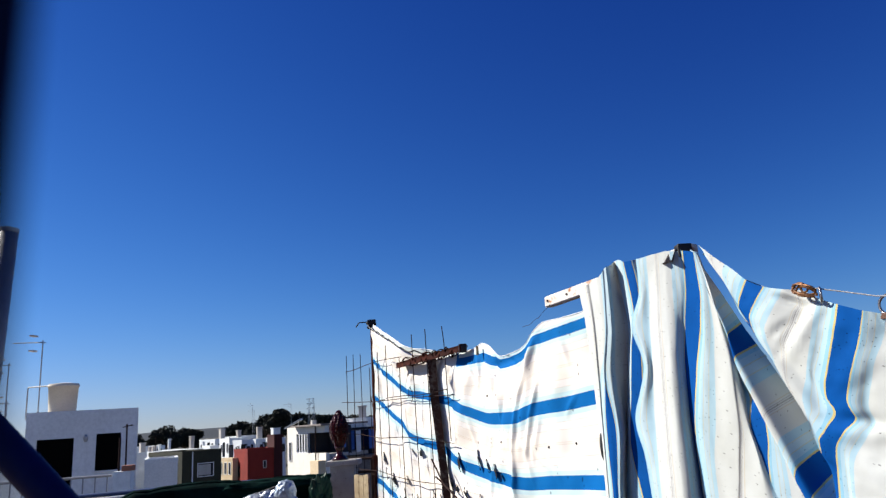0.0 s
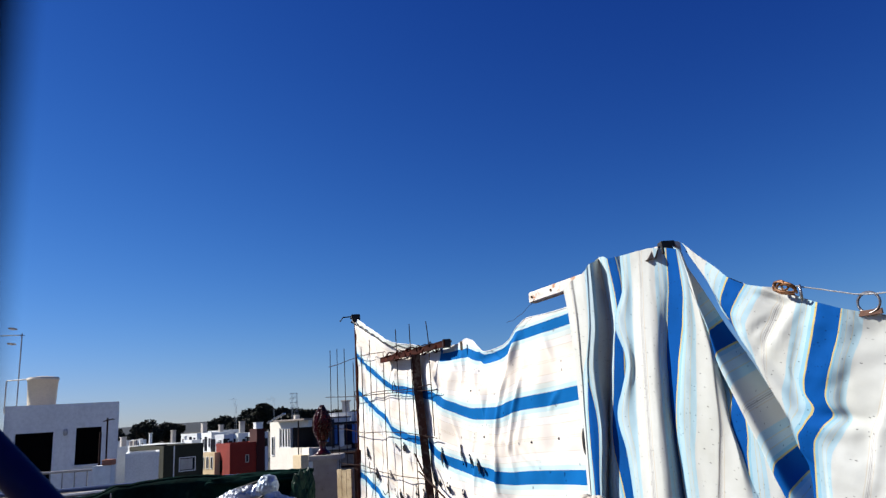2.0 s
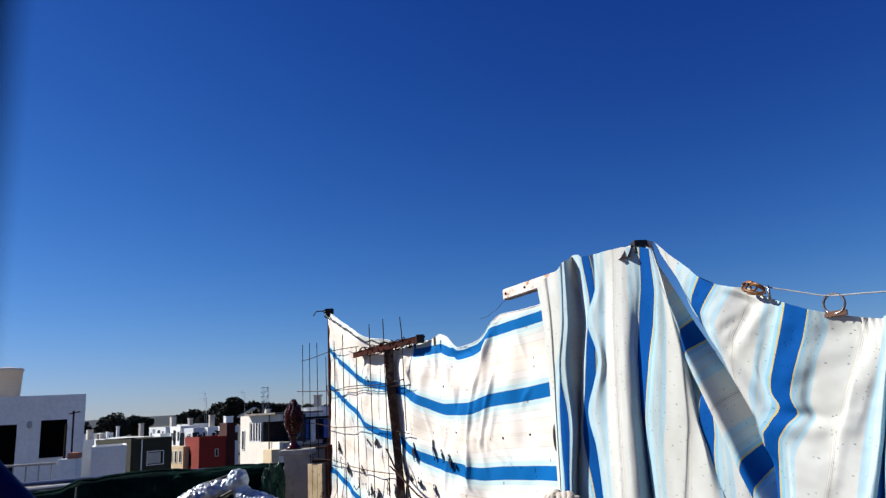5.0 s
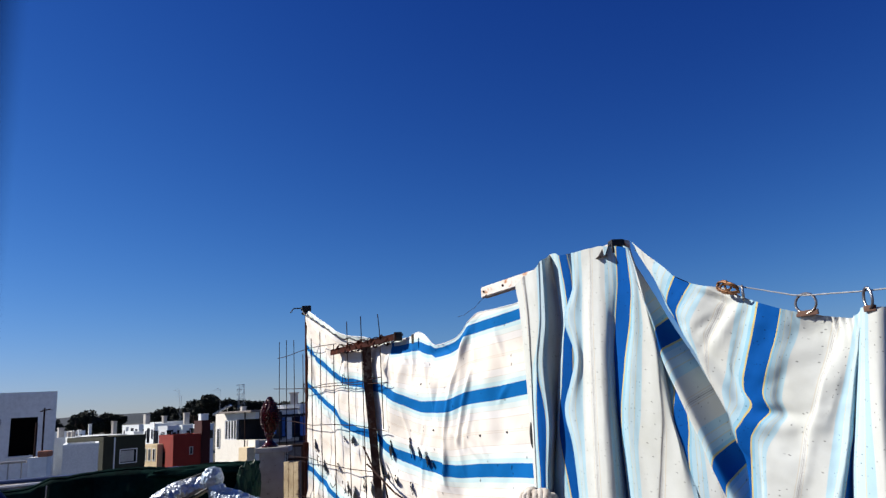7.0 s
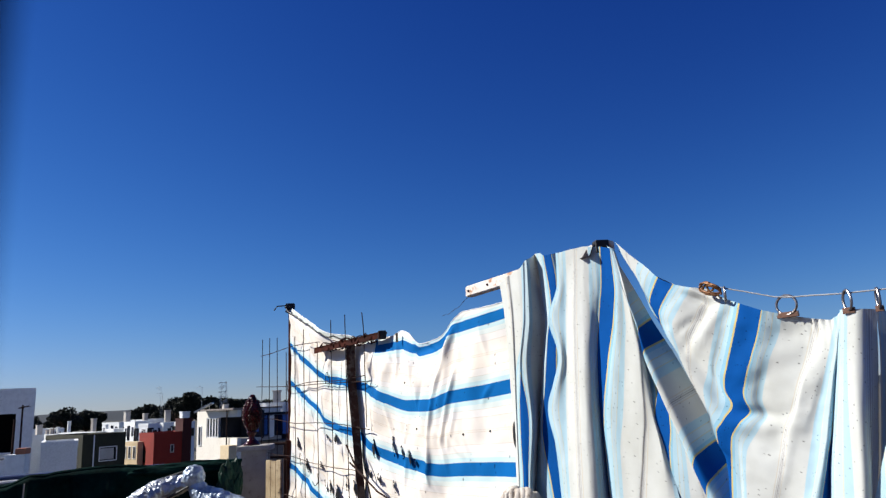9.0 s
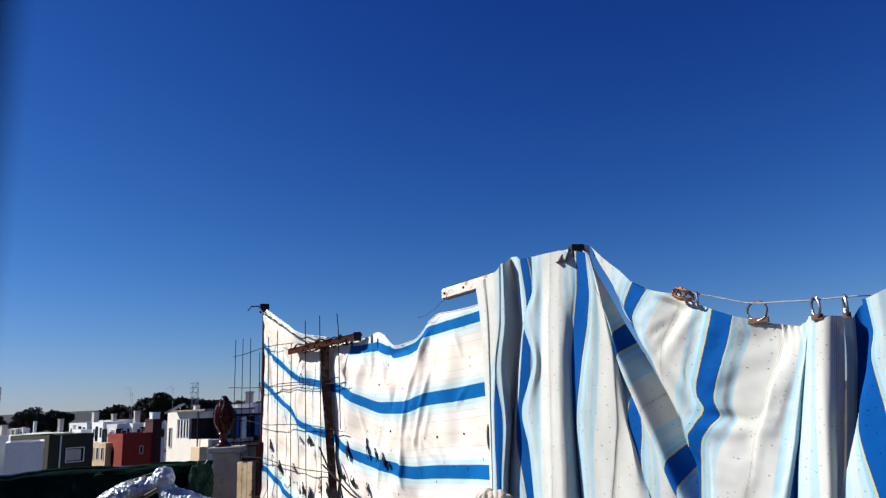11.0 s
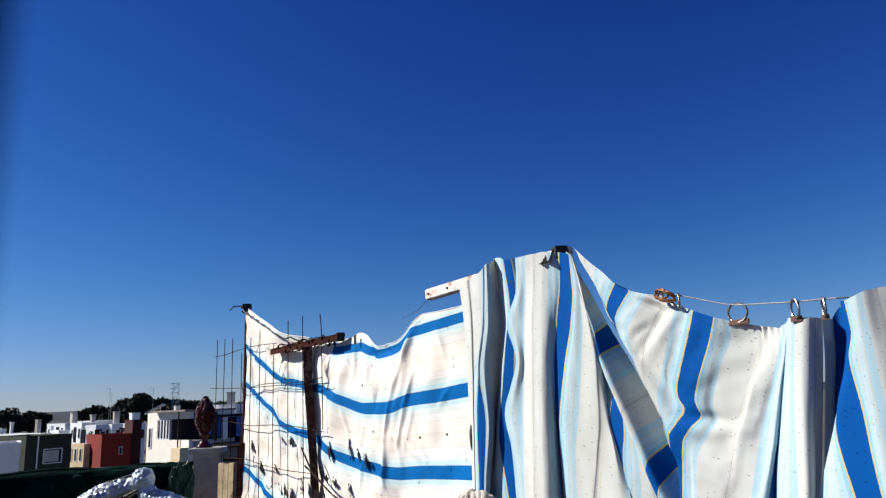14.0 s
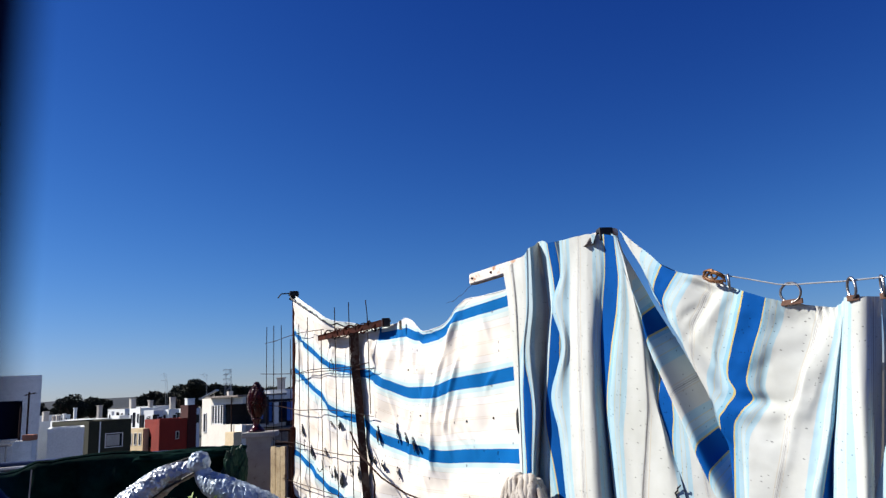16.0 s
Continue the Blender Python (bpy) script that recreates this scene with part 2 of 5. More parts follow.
M_LAUNDRY = plain("blue_laundry", (0.05, 0.14, 0.42), (0.03, 0.09, 0.30), 0.9, 0, 4, 40, 0.2)
# near-black: puts shade into the torn rags' colour, and darkens the burn spots
M_SCRAP = plain("shade_and_burn_black", (0.018, 0.018, 0.019), (0.010, 0.010, 0.011), 0.95, 0, 20, 80, 0.3, spec=0.1)

# ---- building helpers ----


def empty(name, loc=(0, 0, 0), rz=0.0):
    ob = new(name)
    ob.matrix_world = pose(*loc, 0, 0, rz)
    return ob


def link_mesh(name, bm, material, smooth=False):
    me = bpy.data.meshes.new(name)
    if smooth:
        for f in bm.faces:
            f.smooth = True
    bm.to_mesh(me)
    bm.free()
    me.materials.append(material)
    return new(name, me)


def part(name, bm, material, parent=None, label="", smooth=False):
    """One mesh object; bm in the parent's own frame."""
    ob = link_mesh(name, bm, material, smooth)
    if parent is not None:
        ob.parent = parent
    if label:
        ob["label"] = label
    return ob


def box(bm, x0, x1, y0, y1, z0, z1, bevel=0.0, turn=None):
    geo = bmesh.ops.create_cube(bm, size=1)["verts"]
    for v in geo:
        v.co = Vector((x0 + (v.co.x + 0.5) * (x1 - x0), y0 + (v.co.y + 0.5) * (y1 - y0), z0 + (v.co.z + 0.5) * (z1 - z0)))
    if bevel:
        es = list({e for v in geo for e in v.link_edges})
        bmesh.ops.bevel(bm, geom=es, offset=bevel, segments=2, affect="EDGES", profile=0.6)
    return bm


def boxed(*a, bevel=0.0):
    return box(bmesh.new(), *a, bevel=bevel)


def tube(bm, pts, radius, sides=8, cap=True):
    """A round bar through the points; radius a number or one per point."""
    pts = [Vector(p) for p in pts]
    rs = radius if isinstance(radius, (list, tuple)) else [radius] * len(pts)
    rings, ref = [], None
    for i, p in enumerate(pts):
        d = (pts[min(i + 1, len(pts) - 1)] - pts[max(i - 1, 0)]).normalized()
        if ref is None:
            ref = d.orthogonal().normalized()
        ref = (ref - d * ref.dot(d)).normalized()
        b = d.cross(ref)
        rings.append([bm.verts.new(p + (ref * math.cos(2 * math.pi * k / sides) + b * math.sin(2 * math.pi * k / sides)) * rs[i]) for k in range(sides)])
    for a, b in zip(rings, rings[1:]):
        for k in range(sides):
            bm.faces.new((a[k], a[(k + 1) % sides], b[(k + 1) % sides], b[k]))
    if cap:
        bm.faces.new(rings[0][::-1])
        bm.faces.new(rings[-1])
    return bm


def tubed(pts, radius, sides=8):
    return tube(bmesh.new(), pts, radius, sides)


def lathe(profile, sides=32, wobble=0.0):
    bm = bmesh.new()
    rings = []
    for r, z in profile:
        rings.append([bm.verts.new((r * math.cos(2 * math.pi * k / sides), r * math.sin(2 * math.pi * k / sides), z)) for k in range(sides)])
    for a, b in zip(rings, rings[1:]):
        for k in range(sides):
            bm.faces.new((a[k], a[(k + 1) % sides], b[(k + 1) % sides], b[k]))
    bm.faces.new(rings[0][::-1])
    bm.faces.new(rings[-1])
    return bm


def grid(nu, nv, at, uv=None, thick=0.0):
    """A sheet of nu x nv cells; at(i, j) gives the place, uv(i, j) the fabric coordinate."""
    bm = bmesh.new()
    vs = [[bm.verts.new(at(i, j)) for j in range(nv + 1)] for i in range(nu + 1)]
    lay = bm.loops.layers.uv.new("fabric")
    for i in range(nu):
        for j in range(nv):
            f = bm.faces.new((vs[i][j], vs[i + 1][j], vs[i + 1][j + 1], vs[i][j + 1]))
            f.smooth = True
            if uv:
                for lp, (a, b) in zip(f.loops, ((i, j), (i + 1, j), (i + 1, j + 1), (i, j + 1))):
                    lp[lay].uv = uv(a, b)
    return bm


def sampled(keys, x):
    """Smooth curve through (x, y) keys."""
    xs = [k[0] for k in keys]
    if x <= xs[0]:
        return keys[0][1]
    if x >= xs[-1]:
        return keys[-1][1]
    i = max(k for k in range(len(xs) - 1) if xs[k] <= x)
    def slope(k):
        if k == 0 or k == len(xs) - 1:
            a, b = (0, 1) if k == 0 else (len(xs) - 2, len(xs) - 1)
            return (keys[b][1] - keys[a][1]) / (xs[b] - xs[a])
        m0 = (keys[k][1] - keys[k - 1][1]) / (xs[k] - xs[k - 1])
        m1 = (keys[k + 1][1] - keys[k][1]) / (xs[k + 1] - xs[k])
        return 0.0 if m0 * m1 <= 0 else 2 * m0 * m1 / (m0 + m1)
    h = xs[i + 1] - xs[i]
    t = (x - xs[i]) / h
    a, b, c, d = keys[i][1], keys[i + 1][1], slope(i) * h, slope(i + 1) * h
    return a * (1 + 2 * t) * (1 - t) ** 2 + b * t * t * (3 - 2 * t) + c * t * (1 - t) ** 2 - d * t * t * (1 - t)


# the fence line: s metres along it from its far end, n metres off it towards the terrace
F_FROM, F_ALONG = Vector((-0.8, 6.55, 0)), Vector((0.48, -0.877, 0)).normalized()
F_OUT = Vector((F_ALONG.y, -F_ALONG.x, 0))


def on_fence(s, z, n=0.0):
    return F_FROM + F_ALONG * s + F_OUT * n + Vector((0, 0, z))


def wob(s, z, f, seed=0.0):
    return noise.noise(Vector((s * f, z * f, seed)))


def creased(lines, s, z):
    """Height of soft creases: each runs between two points, with a width and a depth."""
    out = 0.0
    for a0, b0, a1, b1, wid, dep in lines:
        q = ((s - a0) * (a1 - a0) + (z - b0) * (b1 - b0)) / ((a1 - a0) ** 2 + (b1 - b0) ** 2)
        f = max(0.0, min(1.0, q))
        d2 = (s - a0 - f * (a1 - a0)) ** 2 + (z - b0 - f * (b1 - b0)) ** 2
        if d2 < 9 * wid * wid:
            out += dep * math.exp(-d2 / wid ** 2) * math.sin(math.pi * (0.12 + 0.76 * f))
    return out


# ---- the ground and the distance ----
def ground_z(x, y):
    r = math.hypot(x, y)
    return -7.0 + 1.2 * noise.noise(Vector((x * 0.004, y * 0.004, 3))) * min(1, r / 300)


GN = 60
def ground_at(i, j):
    f = lambda k: math.copysign(abs(k / (GN / 2) - 1) ** 3, k - GN / 2) * 3800
    return (f(i), f(j), ground_z(f(i), f(j)))


tagged(part("ground", grid(GN, GN, ground_at), M_GROUND), "dusty town ground reaching out to the horizon", "ground", kind="structure")


def ridge_at(i, j):
    x = -2600 + i * 40
    h = 21 + 7 * noise.noise(Vector((i * 0.05, 0, 7))) + 3.0 * noise.noise(Vector((i * 0.4, 0, 2)))
    return (x, 1500 + j * 90, -8 + h * math.sin(math.pi * j / 8))


tagged(part("distant_hill", grid(130, 8, ridge_at), M_HILL), "low wooded ridge, hazy on the skyline", "hill", kind="structure")

# ---- the terrace ----
terrace = tagged(part("floor", boxed(-5.2, 5.0, -4.0, 7.6, -0.3, 0.0), M_TILEFLOOR), "terracotta tiled roof terrace floor", "floor", kind="structure")
tagged(part("building_below", boxed(-5.15, 4.95, -3.95, 7.55, -7.2, -0.3), M_WHITEWALL), "whitewashed house carrying the roof terrace", "building", kind="structure")
tagged(part("wall_back", boxed(-5.2, 5.0, -4.2, -4.0, -0.3, 1.1), M_STAIN), "plain stained terrace wall", "wall", kind="structure")
tagged(part("wall_side", boxed(4.8, 5.0, -4.0, 1.0, 0, 1.1), M_STAIN), "low stained plaster terrace parapet", "wall", kind="structure")
par = tagged(part("parapet", boxed(-5.2, -1.25, 7.4, 7.6, 0.0, 0.93), M_STAIN), "stained plaster terrace parapet", "parapet", kind="structure")
cop = part("coping", tubed([(-5.25, 7.48, 0.945), (-4.0, 7.48, 0.955), (-2.8, 7.48, 0.985), (-1.25, 7.48, 1.0)], 0.022, 12), M_COPING, par, "pale blue painted pipe rail")
part("coping_edge", boxed(-5.2, -1.25, 7.36, 7.405, 0.84, 0.90, bevel=0.008), M_COPING, par)
# low wall under the fence
fw = bmesh.new()
for a, b in ((-0.5, 0.75), (0.76, 2.3), (2.31, 3.9), (3.91, 5.9)):
    p, q = on_fence(a, 0, -0.12), on_fence(b, 0, -0.12)
    o = F_OUT * 0.07
    lo = [bm_v for bm_v in (p - o, q - o, q + o, p + o)]
    v0 = [fw.verts.new(v) for v in lo]
    v1 = [fw.verts.new(v + Vector((0, 0, 0.55))) for v in lo]
    fw.faces.new(v0[::-1]); fw.faces.new(v1)
    for k in range(4):
        fw.faces.new((v0[k], v0[(k + 1) % 4], v1[(k + 1) % 4], v1[k]))
tagged(part("wall_fence", fw, M_STAIN), "low stained plaster wall below the cloth fence", "wall", kind="structure")

# ---- the striped sheet along the fence ----
TOP = [(0.06, 2.43), (0.32, 2.32), (0.6, 2.21), (0.91, 2.09), (1.22, 2.04), (1.6, 1.97), (1.92, 1.965), (2.06, 1.985), (2.17, 1.955), (2.3, 1.872), (2.49, 1.89), (2.69, 1.995), (2.78, 2.024), (2.98, 2.02), (3.6, 2.06)]
LINE_A = [(0.06, 2.36), (0.51, 2.208), (0.74, 2.06), (1.3, 1.95), (1.76, 1.89), (2.07, 1.888), (2.25, 1.845), (2.49, 1.858), (2.68, 1.928), (2.97, 1.945), (3.6, 2.0)]
LINE_B = [(0.06, 2.08), (0.5, 1.877), (0.735, 1.777), (0.9, 1.72), (1.3, 1.66), (1.57, 1.615), (1.82, 1.537), (2.12, 1.478), (2.4, 1.476), (2.65, 1.52), (2.93, 1.537), (3.6, 1.60)]
LINE_C = [(0.06, 1.74), (0.5, 1.563), (0.76, 1.462), (0.84, 1.39), (1.09, 1.33), (1.38, 1.29), (1.63, 1.197), (1.95, 1.129), (2.23, 1.096), (2.43, 1.083), (2.73, 1.103), (3.6, 1.14)]
LINE_D = [(0.06, 1.03), (0.48, 0.888), (0.76, 0.775), (1.07, 0.71), (1.6, 0.64), (3.6, 0.68)]
NU, NV = 340, 110
S0, S1 = 0.07, 3.32


def sheet_rows(s):
    t, a, b, c, d = (sampled(k, s) for k in (TOP, LINE_A, LINE_B, LINE_C, LINE_D))
    a = min(a, t - 0.05)
    if s < 1.68:          # the first stripe is rolled over the cable here
        w = min(1, max(0, (1.68 - s) / 0.04))
        v_top = -0.14 * (1 - w) + 0.16 * w
        head = [(v_top, t), (0.45 * w + 0.2 * (1 - w), (t + b) / 2 + 0.03)]
    else:
        head = [(-(t - a) / 0.28, t), (0, a)]
        if a - b > 0.2:
            head.append((0.14, a - 0.042))
    rest = []
    hw = (0.030 + 0.020 * min(1, max(0, (s - 0.4) / 1.8))) * (1 + 0.35 * max(0, 1.7 - s) * wob(s, 0, 9, 12.0))
    for k, line in ((1, b), (2, c), (3, d)):        # the stripes keep their width, the white between them gives
        rest += [(k - 0.14, line + hw), (k, line), (k + 0.14, line - hw)]
    return head + rest + [(3.8, d - 0.36)]


SHEET = []
for i in range(NU + 1):
    s = S0 + (S1 - S0) * i / NU
    rows = sheet_rows(s)
    zs = [(-z, v) for v, z in rows]
    z_top, z_bot = rows[0][1], max(0.35, rows[-1][1])
    SHEET.append([(s, z_top + (z_bot - z_top) * j / NV) for j in range(NV + 1)])
    for j in range(NV + 1):
        s_, z_ = SHEET[i][j]
        k = max(0, min(len(zs) - 2, sum(1 for q in zs if q[0] <= -z_) - 1))
        (z0, v0), (z1, v1) = zs[k], zs[k + 1]
        SHEET[i][j] = (s_, z_, v0 + (v1 - v0) * (-z_ - z0) / (z1 - z0))


crease_rnd = random.Random(31)
FINE_CREASES = []
for _k in range(60):
    _s, _z = crease_rnd.uniform(0.15, 3.2), crease_rnd.uniform(0.75, 1.95)
    _l, _t = crease_rnd.uniform(0.12, 0.45), crease_rnd.gauss(1.9, 0.45)
    FINE_CREASES.append((_s, _z, _s + _l * math.cos(_t), _z + _l * math.sin(_t), crease_rnd.uniform(0.004, 0.011) * crease_rnd.choice((-1, 1, 1))))


SHEET_CREASES = ((2.67, 1.93, 2.555, 1.731, 0.026, 0.030), (2.555, 1.731, 2.45, 1.526, 0.022, 0.026), (2.45, 1.526, 2.378, 1.282, 0.020, 0.024), (2.378, 1.282, 2.324, 1.0, 0.022, 0.026),
                 (2.685, 1.687, 2.596, 1.487, 0.018, 0.020), (2.596, 1.487, 2.502, 1.25, 0.018, 0.018), (1.986, 1.888, 2.025, 1.787, 0.02, 0.02), (1.524, 1.93, 1.643, 1.713, 0.02, 0.02),
                 (2.195, 1.812, 2.566, 1.853, 0.03, -0.015), (3.048, 1.585, 2.923, 1.479, 0.016, 0.010),
                 (0.10, 2.38, 0.45, 1.75, 0.022, 0.018), (0.12, 2.36, 0.28, 1.6, 0.02, 0.016), (0.2, 2.3, 0.72, 1.9, 0.022, 0.018), (0.5, 2.2, 0.78, 1.7, 0.02, 0.014), (0.9, 1.9, 1.1, 1.5, 0.02, 0.014))


def sheet_out(s, z):
    top = sampled(TOP, s)
    n = -0.035 + 0.022 * wob(s, z, 2.2, 1) + 0.010 * wob(s, z, 7, 2)
    # creases that fall slantwise from where the sheet is tied
    for s_tie, lean, amp, wid in ((2.69, -0.45, 0.014, 0.035), (2.06, 0.55, 0.024, 0.05), (1.95, -0.5, 0.02, 0.05), (0.1, 0.8, 0.018, 0.05), (1.55, 0.25, 0.018, 0.045), (2.95, -0.22, 0.014, 0.05), (1.0, -0.25, 0.02, 0.05)):
        drop = top - z
        q = (s - s_tie - lean * drop) / (wid * (1 + 1.2 * drop))
        n += amp * math.exp(-q * q) * min(1, drop * 6) * math.exp(-drop * 0.7)
    for a0, b0, a1, b1, amp in FINE_CREASES:
        q = max(0.0, min(1.0, ((s - a0) * (a1 - a0) + (z - b0) * (b1 - b0)) / ((a1 - a0) ** 2 + (b1 - b0) ** 2)))
        d2 = (s - a0 - q * (a1 - a0)) ** 2 + (z - b0 - q * (b1 - b0)) ** 2
        if d2 < 0.004:
            n += amp * math.exp(-d2 / 0.00035) * math.sin(math.pi * min(1, 0.15 + q))
    n += 0.012 * math.exp(-((s - 2.33) / 0.25) ** 2) * math.sin(3 * (z - 1.2)) + creased(SHEET_CREASES, s, z)
    n -= 0.045 * math.exp(-((z - 1.97) / 0.09) ** 2) * math.exp(-((s - 1.35) / 0.6) ** 4)      # pushed back by the cross bar
    if z < 1.2:          # loose, torn and rumpled low down
        n += (1.2 - z) * 0.10 * wob(s, z, 5, 4)
    return n


fence_sheet = part("awning_sheet", grid(NU, NV, lambda i, j: on_fence(SHEET[i][j][0], SHEET[i][j][1], sheet_out(*SHEET[i][j][:2])),
                                       lambda i, j: (SHEET[i][j][2], SHEET[i][j][0] * 2.4)), M_SHEET)
tagged(fence_sheet, "faded white awning sheet with horizontal blue stripes, tied along the fence", "awning")
part("hem", tubed([on_fence(S0 + k * 0.03, sampled(TOP, S0 + k * 0.03) - 0.002, sheet_out(S0 + k * 0.03, sampled(TOP, S0 + k * 0.03))) for k in range(108)], 0.0030, 6), M_FRAME, fence_sheet, "rolled hem")
rnd = random.Random(4)


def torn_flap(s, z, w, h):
    """A curled rag hanging from a tear, its shade put into the near-black colour."""
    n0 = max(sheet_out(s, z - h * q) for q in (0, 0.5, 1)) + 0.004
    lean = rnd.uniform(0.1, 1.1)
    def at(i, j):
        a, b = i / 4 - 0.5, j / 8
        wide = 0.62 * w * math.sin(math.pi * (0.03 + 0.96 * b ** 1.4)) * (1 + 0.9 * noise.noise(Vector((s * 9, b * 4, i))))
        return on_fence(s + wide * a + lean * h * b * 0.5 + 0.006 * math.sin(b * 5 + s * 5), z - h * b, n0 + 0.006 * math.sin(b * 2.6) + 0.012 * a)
    part("torn_flap", grid(4, 8, at), M_SCRAP, fence_sheet, "torn rag of the sheet, shade put into its colour")


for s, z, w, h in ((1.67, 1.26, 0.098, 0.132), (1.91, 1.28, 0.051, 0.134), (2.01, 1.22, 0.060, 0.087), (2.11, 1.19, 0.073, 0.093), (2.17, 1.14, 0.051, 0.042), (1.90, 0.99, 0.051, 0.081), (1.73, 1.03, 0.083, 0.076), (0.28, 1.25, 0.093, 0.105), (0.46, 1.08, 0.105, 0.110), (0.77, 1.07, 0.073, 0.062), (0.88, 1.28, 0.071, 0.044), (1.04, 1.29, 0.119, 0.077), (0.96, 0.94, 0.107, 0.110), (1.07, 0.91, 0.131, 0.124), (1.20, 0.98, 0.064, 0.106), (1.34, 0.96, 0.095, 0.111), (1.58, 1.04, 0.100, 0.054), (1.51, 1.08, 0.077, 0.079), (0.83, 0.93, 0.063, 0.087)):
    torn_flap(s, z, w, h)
for s, z in ((2.22, 1.33), (2.97, 1.32), (2.73, 1.30), (2.1, 1.63)):
    hole = bmesh.new()
    bmesh.ops.create_icosphere(hole, subdivisions=1, radius=0.008)
    bmesh.ops.translate(hole, verts=hole.verts, vec=on_fence(s, z, sheet_out(s, z)))
    part("burn_spot", hole, M_SCRAP, fence_sheet, "small dark burn hole")

# ---- posts, cross bar and reinforcing mesh ----
post = empty("fence_post", on_fence(0.085, 0, -0.045))
def rel(s, z, n, o):
    return on_fence(s, z, n) - o
oP = on_fence(0.085, 0, -0.045)
part("shaft", tubed([rel(0.075, 0, -0.045, oP), rel(0.08, 1.0, -0.045, oP), rel(0.085, 2.40, -0.045, oP)], [0.026, 0.020, 0.017], 10), M_RUST, post)
part("foot", tubed([rel(0.10, 0, -0.03, oP), rel(0.095, 1.22, -0.03, oP)], 0.042, 4), M_RUST, post, "dark wooden foot")
part("cap", boxed(-0.04, 0.04, -0.035, 0.035, 2.40, 2.45, bevel=0.008), M_BLACK, post, "black plastic post cap")
part("tie", tubed([Vector((0.03 * math.cos(a) * (1 + a * 0.03) - 0.01, 0.03 * math.sin(a), 2.36 + a * 0.006)) for a in [k * 0.4 for k in range(32)]] + [Vector((-0.12, 0, 2.43)), Vector((-0.15, 0, 2.39))], 0.006, 5), M_BLACK, post, "black cord")
tagged(post, "thin rusty iron post with a black cap", "post")

oT = on_fence(1.40, 0, 0.03)
tp = empty("t_post", oT)
shaft = bmesh.new()
tube(shaft, [rel(1.60, 0, 0.005, oT), rel(1.519, 0.762, 0.005, oT), rel(1.456, 1.231, 0.005, oT), rel(1.423, 1.476, 0.005, oT), rel(1.387, 1.686, 0.005, oT), rel(1.38, 1.945, 0.005, oT)], [0.035, 0.037, 0.042, 0.044, 0.046, 0.046], 4)
part("shaft", shaft, M_POSTPAINT, tp, "square steel tube with flaking grey paint")
ang = bmesh.new()
for (n0, n1, z0, z1) in ((-0.03, 0.035, 1.975, 1.99), (0.025, 0.035, 1.944, 1.99)):
    vs = []
    for s_, dz in ((0.78, -0.012), (1.88, 0.004)):
        for n_, z_ in ((n0, z0), (n1, z0), (n1, z1), (n0, z1)):
            vs.append(ang.verts.new(rel(s_, z_ + dz, n_, oT)))
    ang.faces.new(vs[3::-1]); ang.faces.new(vs[4:])
    for k in range(4):
        ang.faces.new((vs[k], vs[(k + 1) % 4], vs[4 + (k + 1) % 4], vs[4 + k]))
part("cross_bar", ang, M_RUST, tp, "rusty angle iron cross bar")
part("bar_end", boxed(-0.03, 0.03, -0.03, 0.03, 1.945, 2.005, bevel=0.01), M_BLACK, tp, "black plastic end piece").location = rel(1.86, 0, 0.0, oT)
lash = []
for k in range(150):
    a = k * 0.55
    lash.append(rel(0.90 + k * 0.006 + 0.03 * math.sin(k * 0.37) + 0.01 * math.sin(k * 1.7), 1.968 + (0.030 + 0.010 * abs(math.sin(k * 0.83))) * math.sin(a + 0.8 * math.sin(k * 0.21)), 0.0 + 0.042 * math.cos(a), oT))
part("lashing", tubed(lash, 0.0042, 5), M_RUST, tp, "rusty binding wire wound round the bar")
tagged(tp, "flaking grey steel T-shaped post with a rusty angle iron bar", "post")

mesh_panel = empty("reinforcing_mesh", on_fence(0.5, 0, 0.06))
oM = on_fence(0.5, 0, 0.06)
rnd = random.Random(11)
def rod(pts, r):
    part("rod", tubed([p - oM for p in pts], r, 6), M_BAR, mesh_panel)
for k, (s, zt) in enumerate(((-0.47, 2.17), (-0.28, 2.165), (-0.09, 2.15), (0.13, 2.0), (0.33, 2.12), (0.52, 2.16), (0.80, 2.02), (1.06, 2.18), (1.31, 2.19), (1.59, 2.17))):
    wv = rnd.uniform(-0.02, 0.02)
    lean = 0.03 if s > 0 else 0.0
    low = 1.34 if s > 1.5 else 0.12
    rod([on_fence(s, zt, 0.014), on_fence(s + lean * 0.4 + wv, (zt + low) / 2 + 0.3, 0.016), on_fence(s + lean + wv * 0.4, low, 0.012)], 0.0036)
for z0, z1, s0, s1 in ((2.02, 2.03, -0.5, 0.85), (1.72, 1.66, -0.62, 1.72), (1.69, 1.70, 0.35, 1.62), (1.41, 1.335, -0.55, 1.68), (1.12, 1.03, -0.5, 1.45), (0.80, 0.72, -0.45, 1.6), (0.45, 0.42, -0.45, 1.6)):
    rod([on_fence(s0 + (s1 - s0) * q, z0 + (z1 - z0) * q + rnd.uniform(-0.012, 0.012), 0.020 + rnd.uniform(-0.003, 0.003)) for q in (0, 0.2, 0.4, 0.6, 0.8, 1)], 0.0032)
tagged(mesh_panel, "rusty reinforcing bar mesh in front of the striped sheet", "mesh")
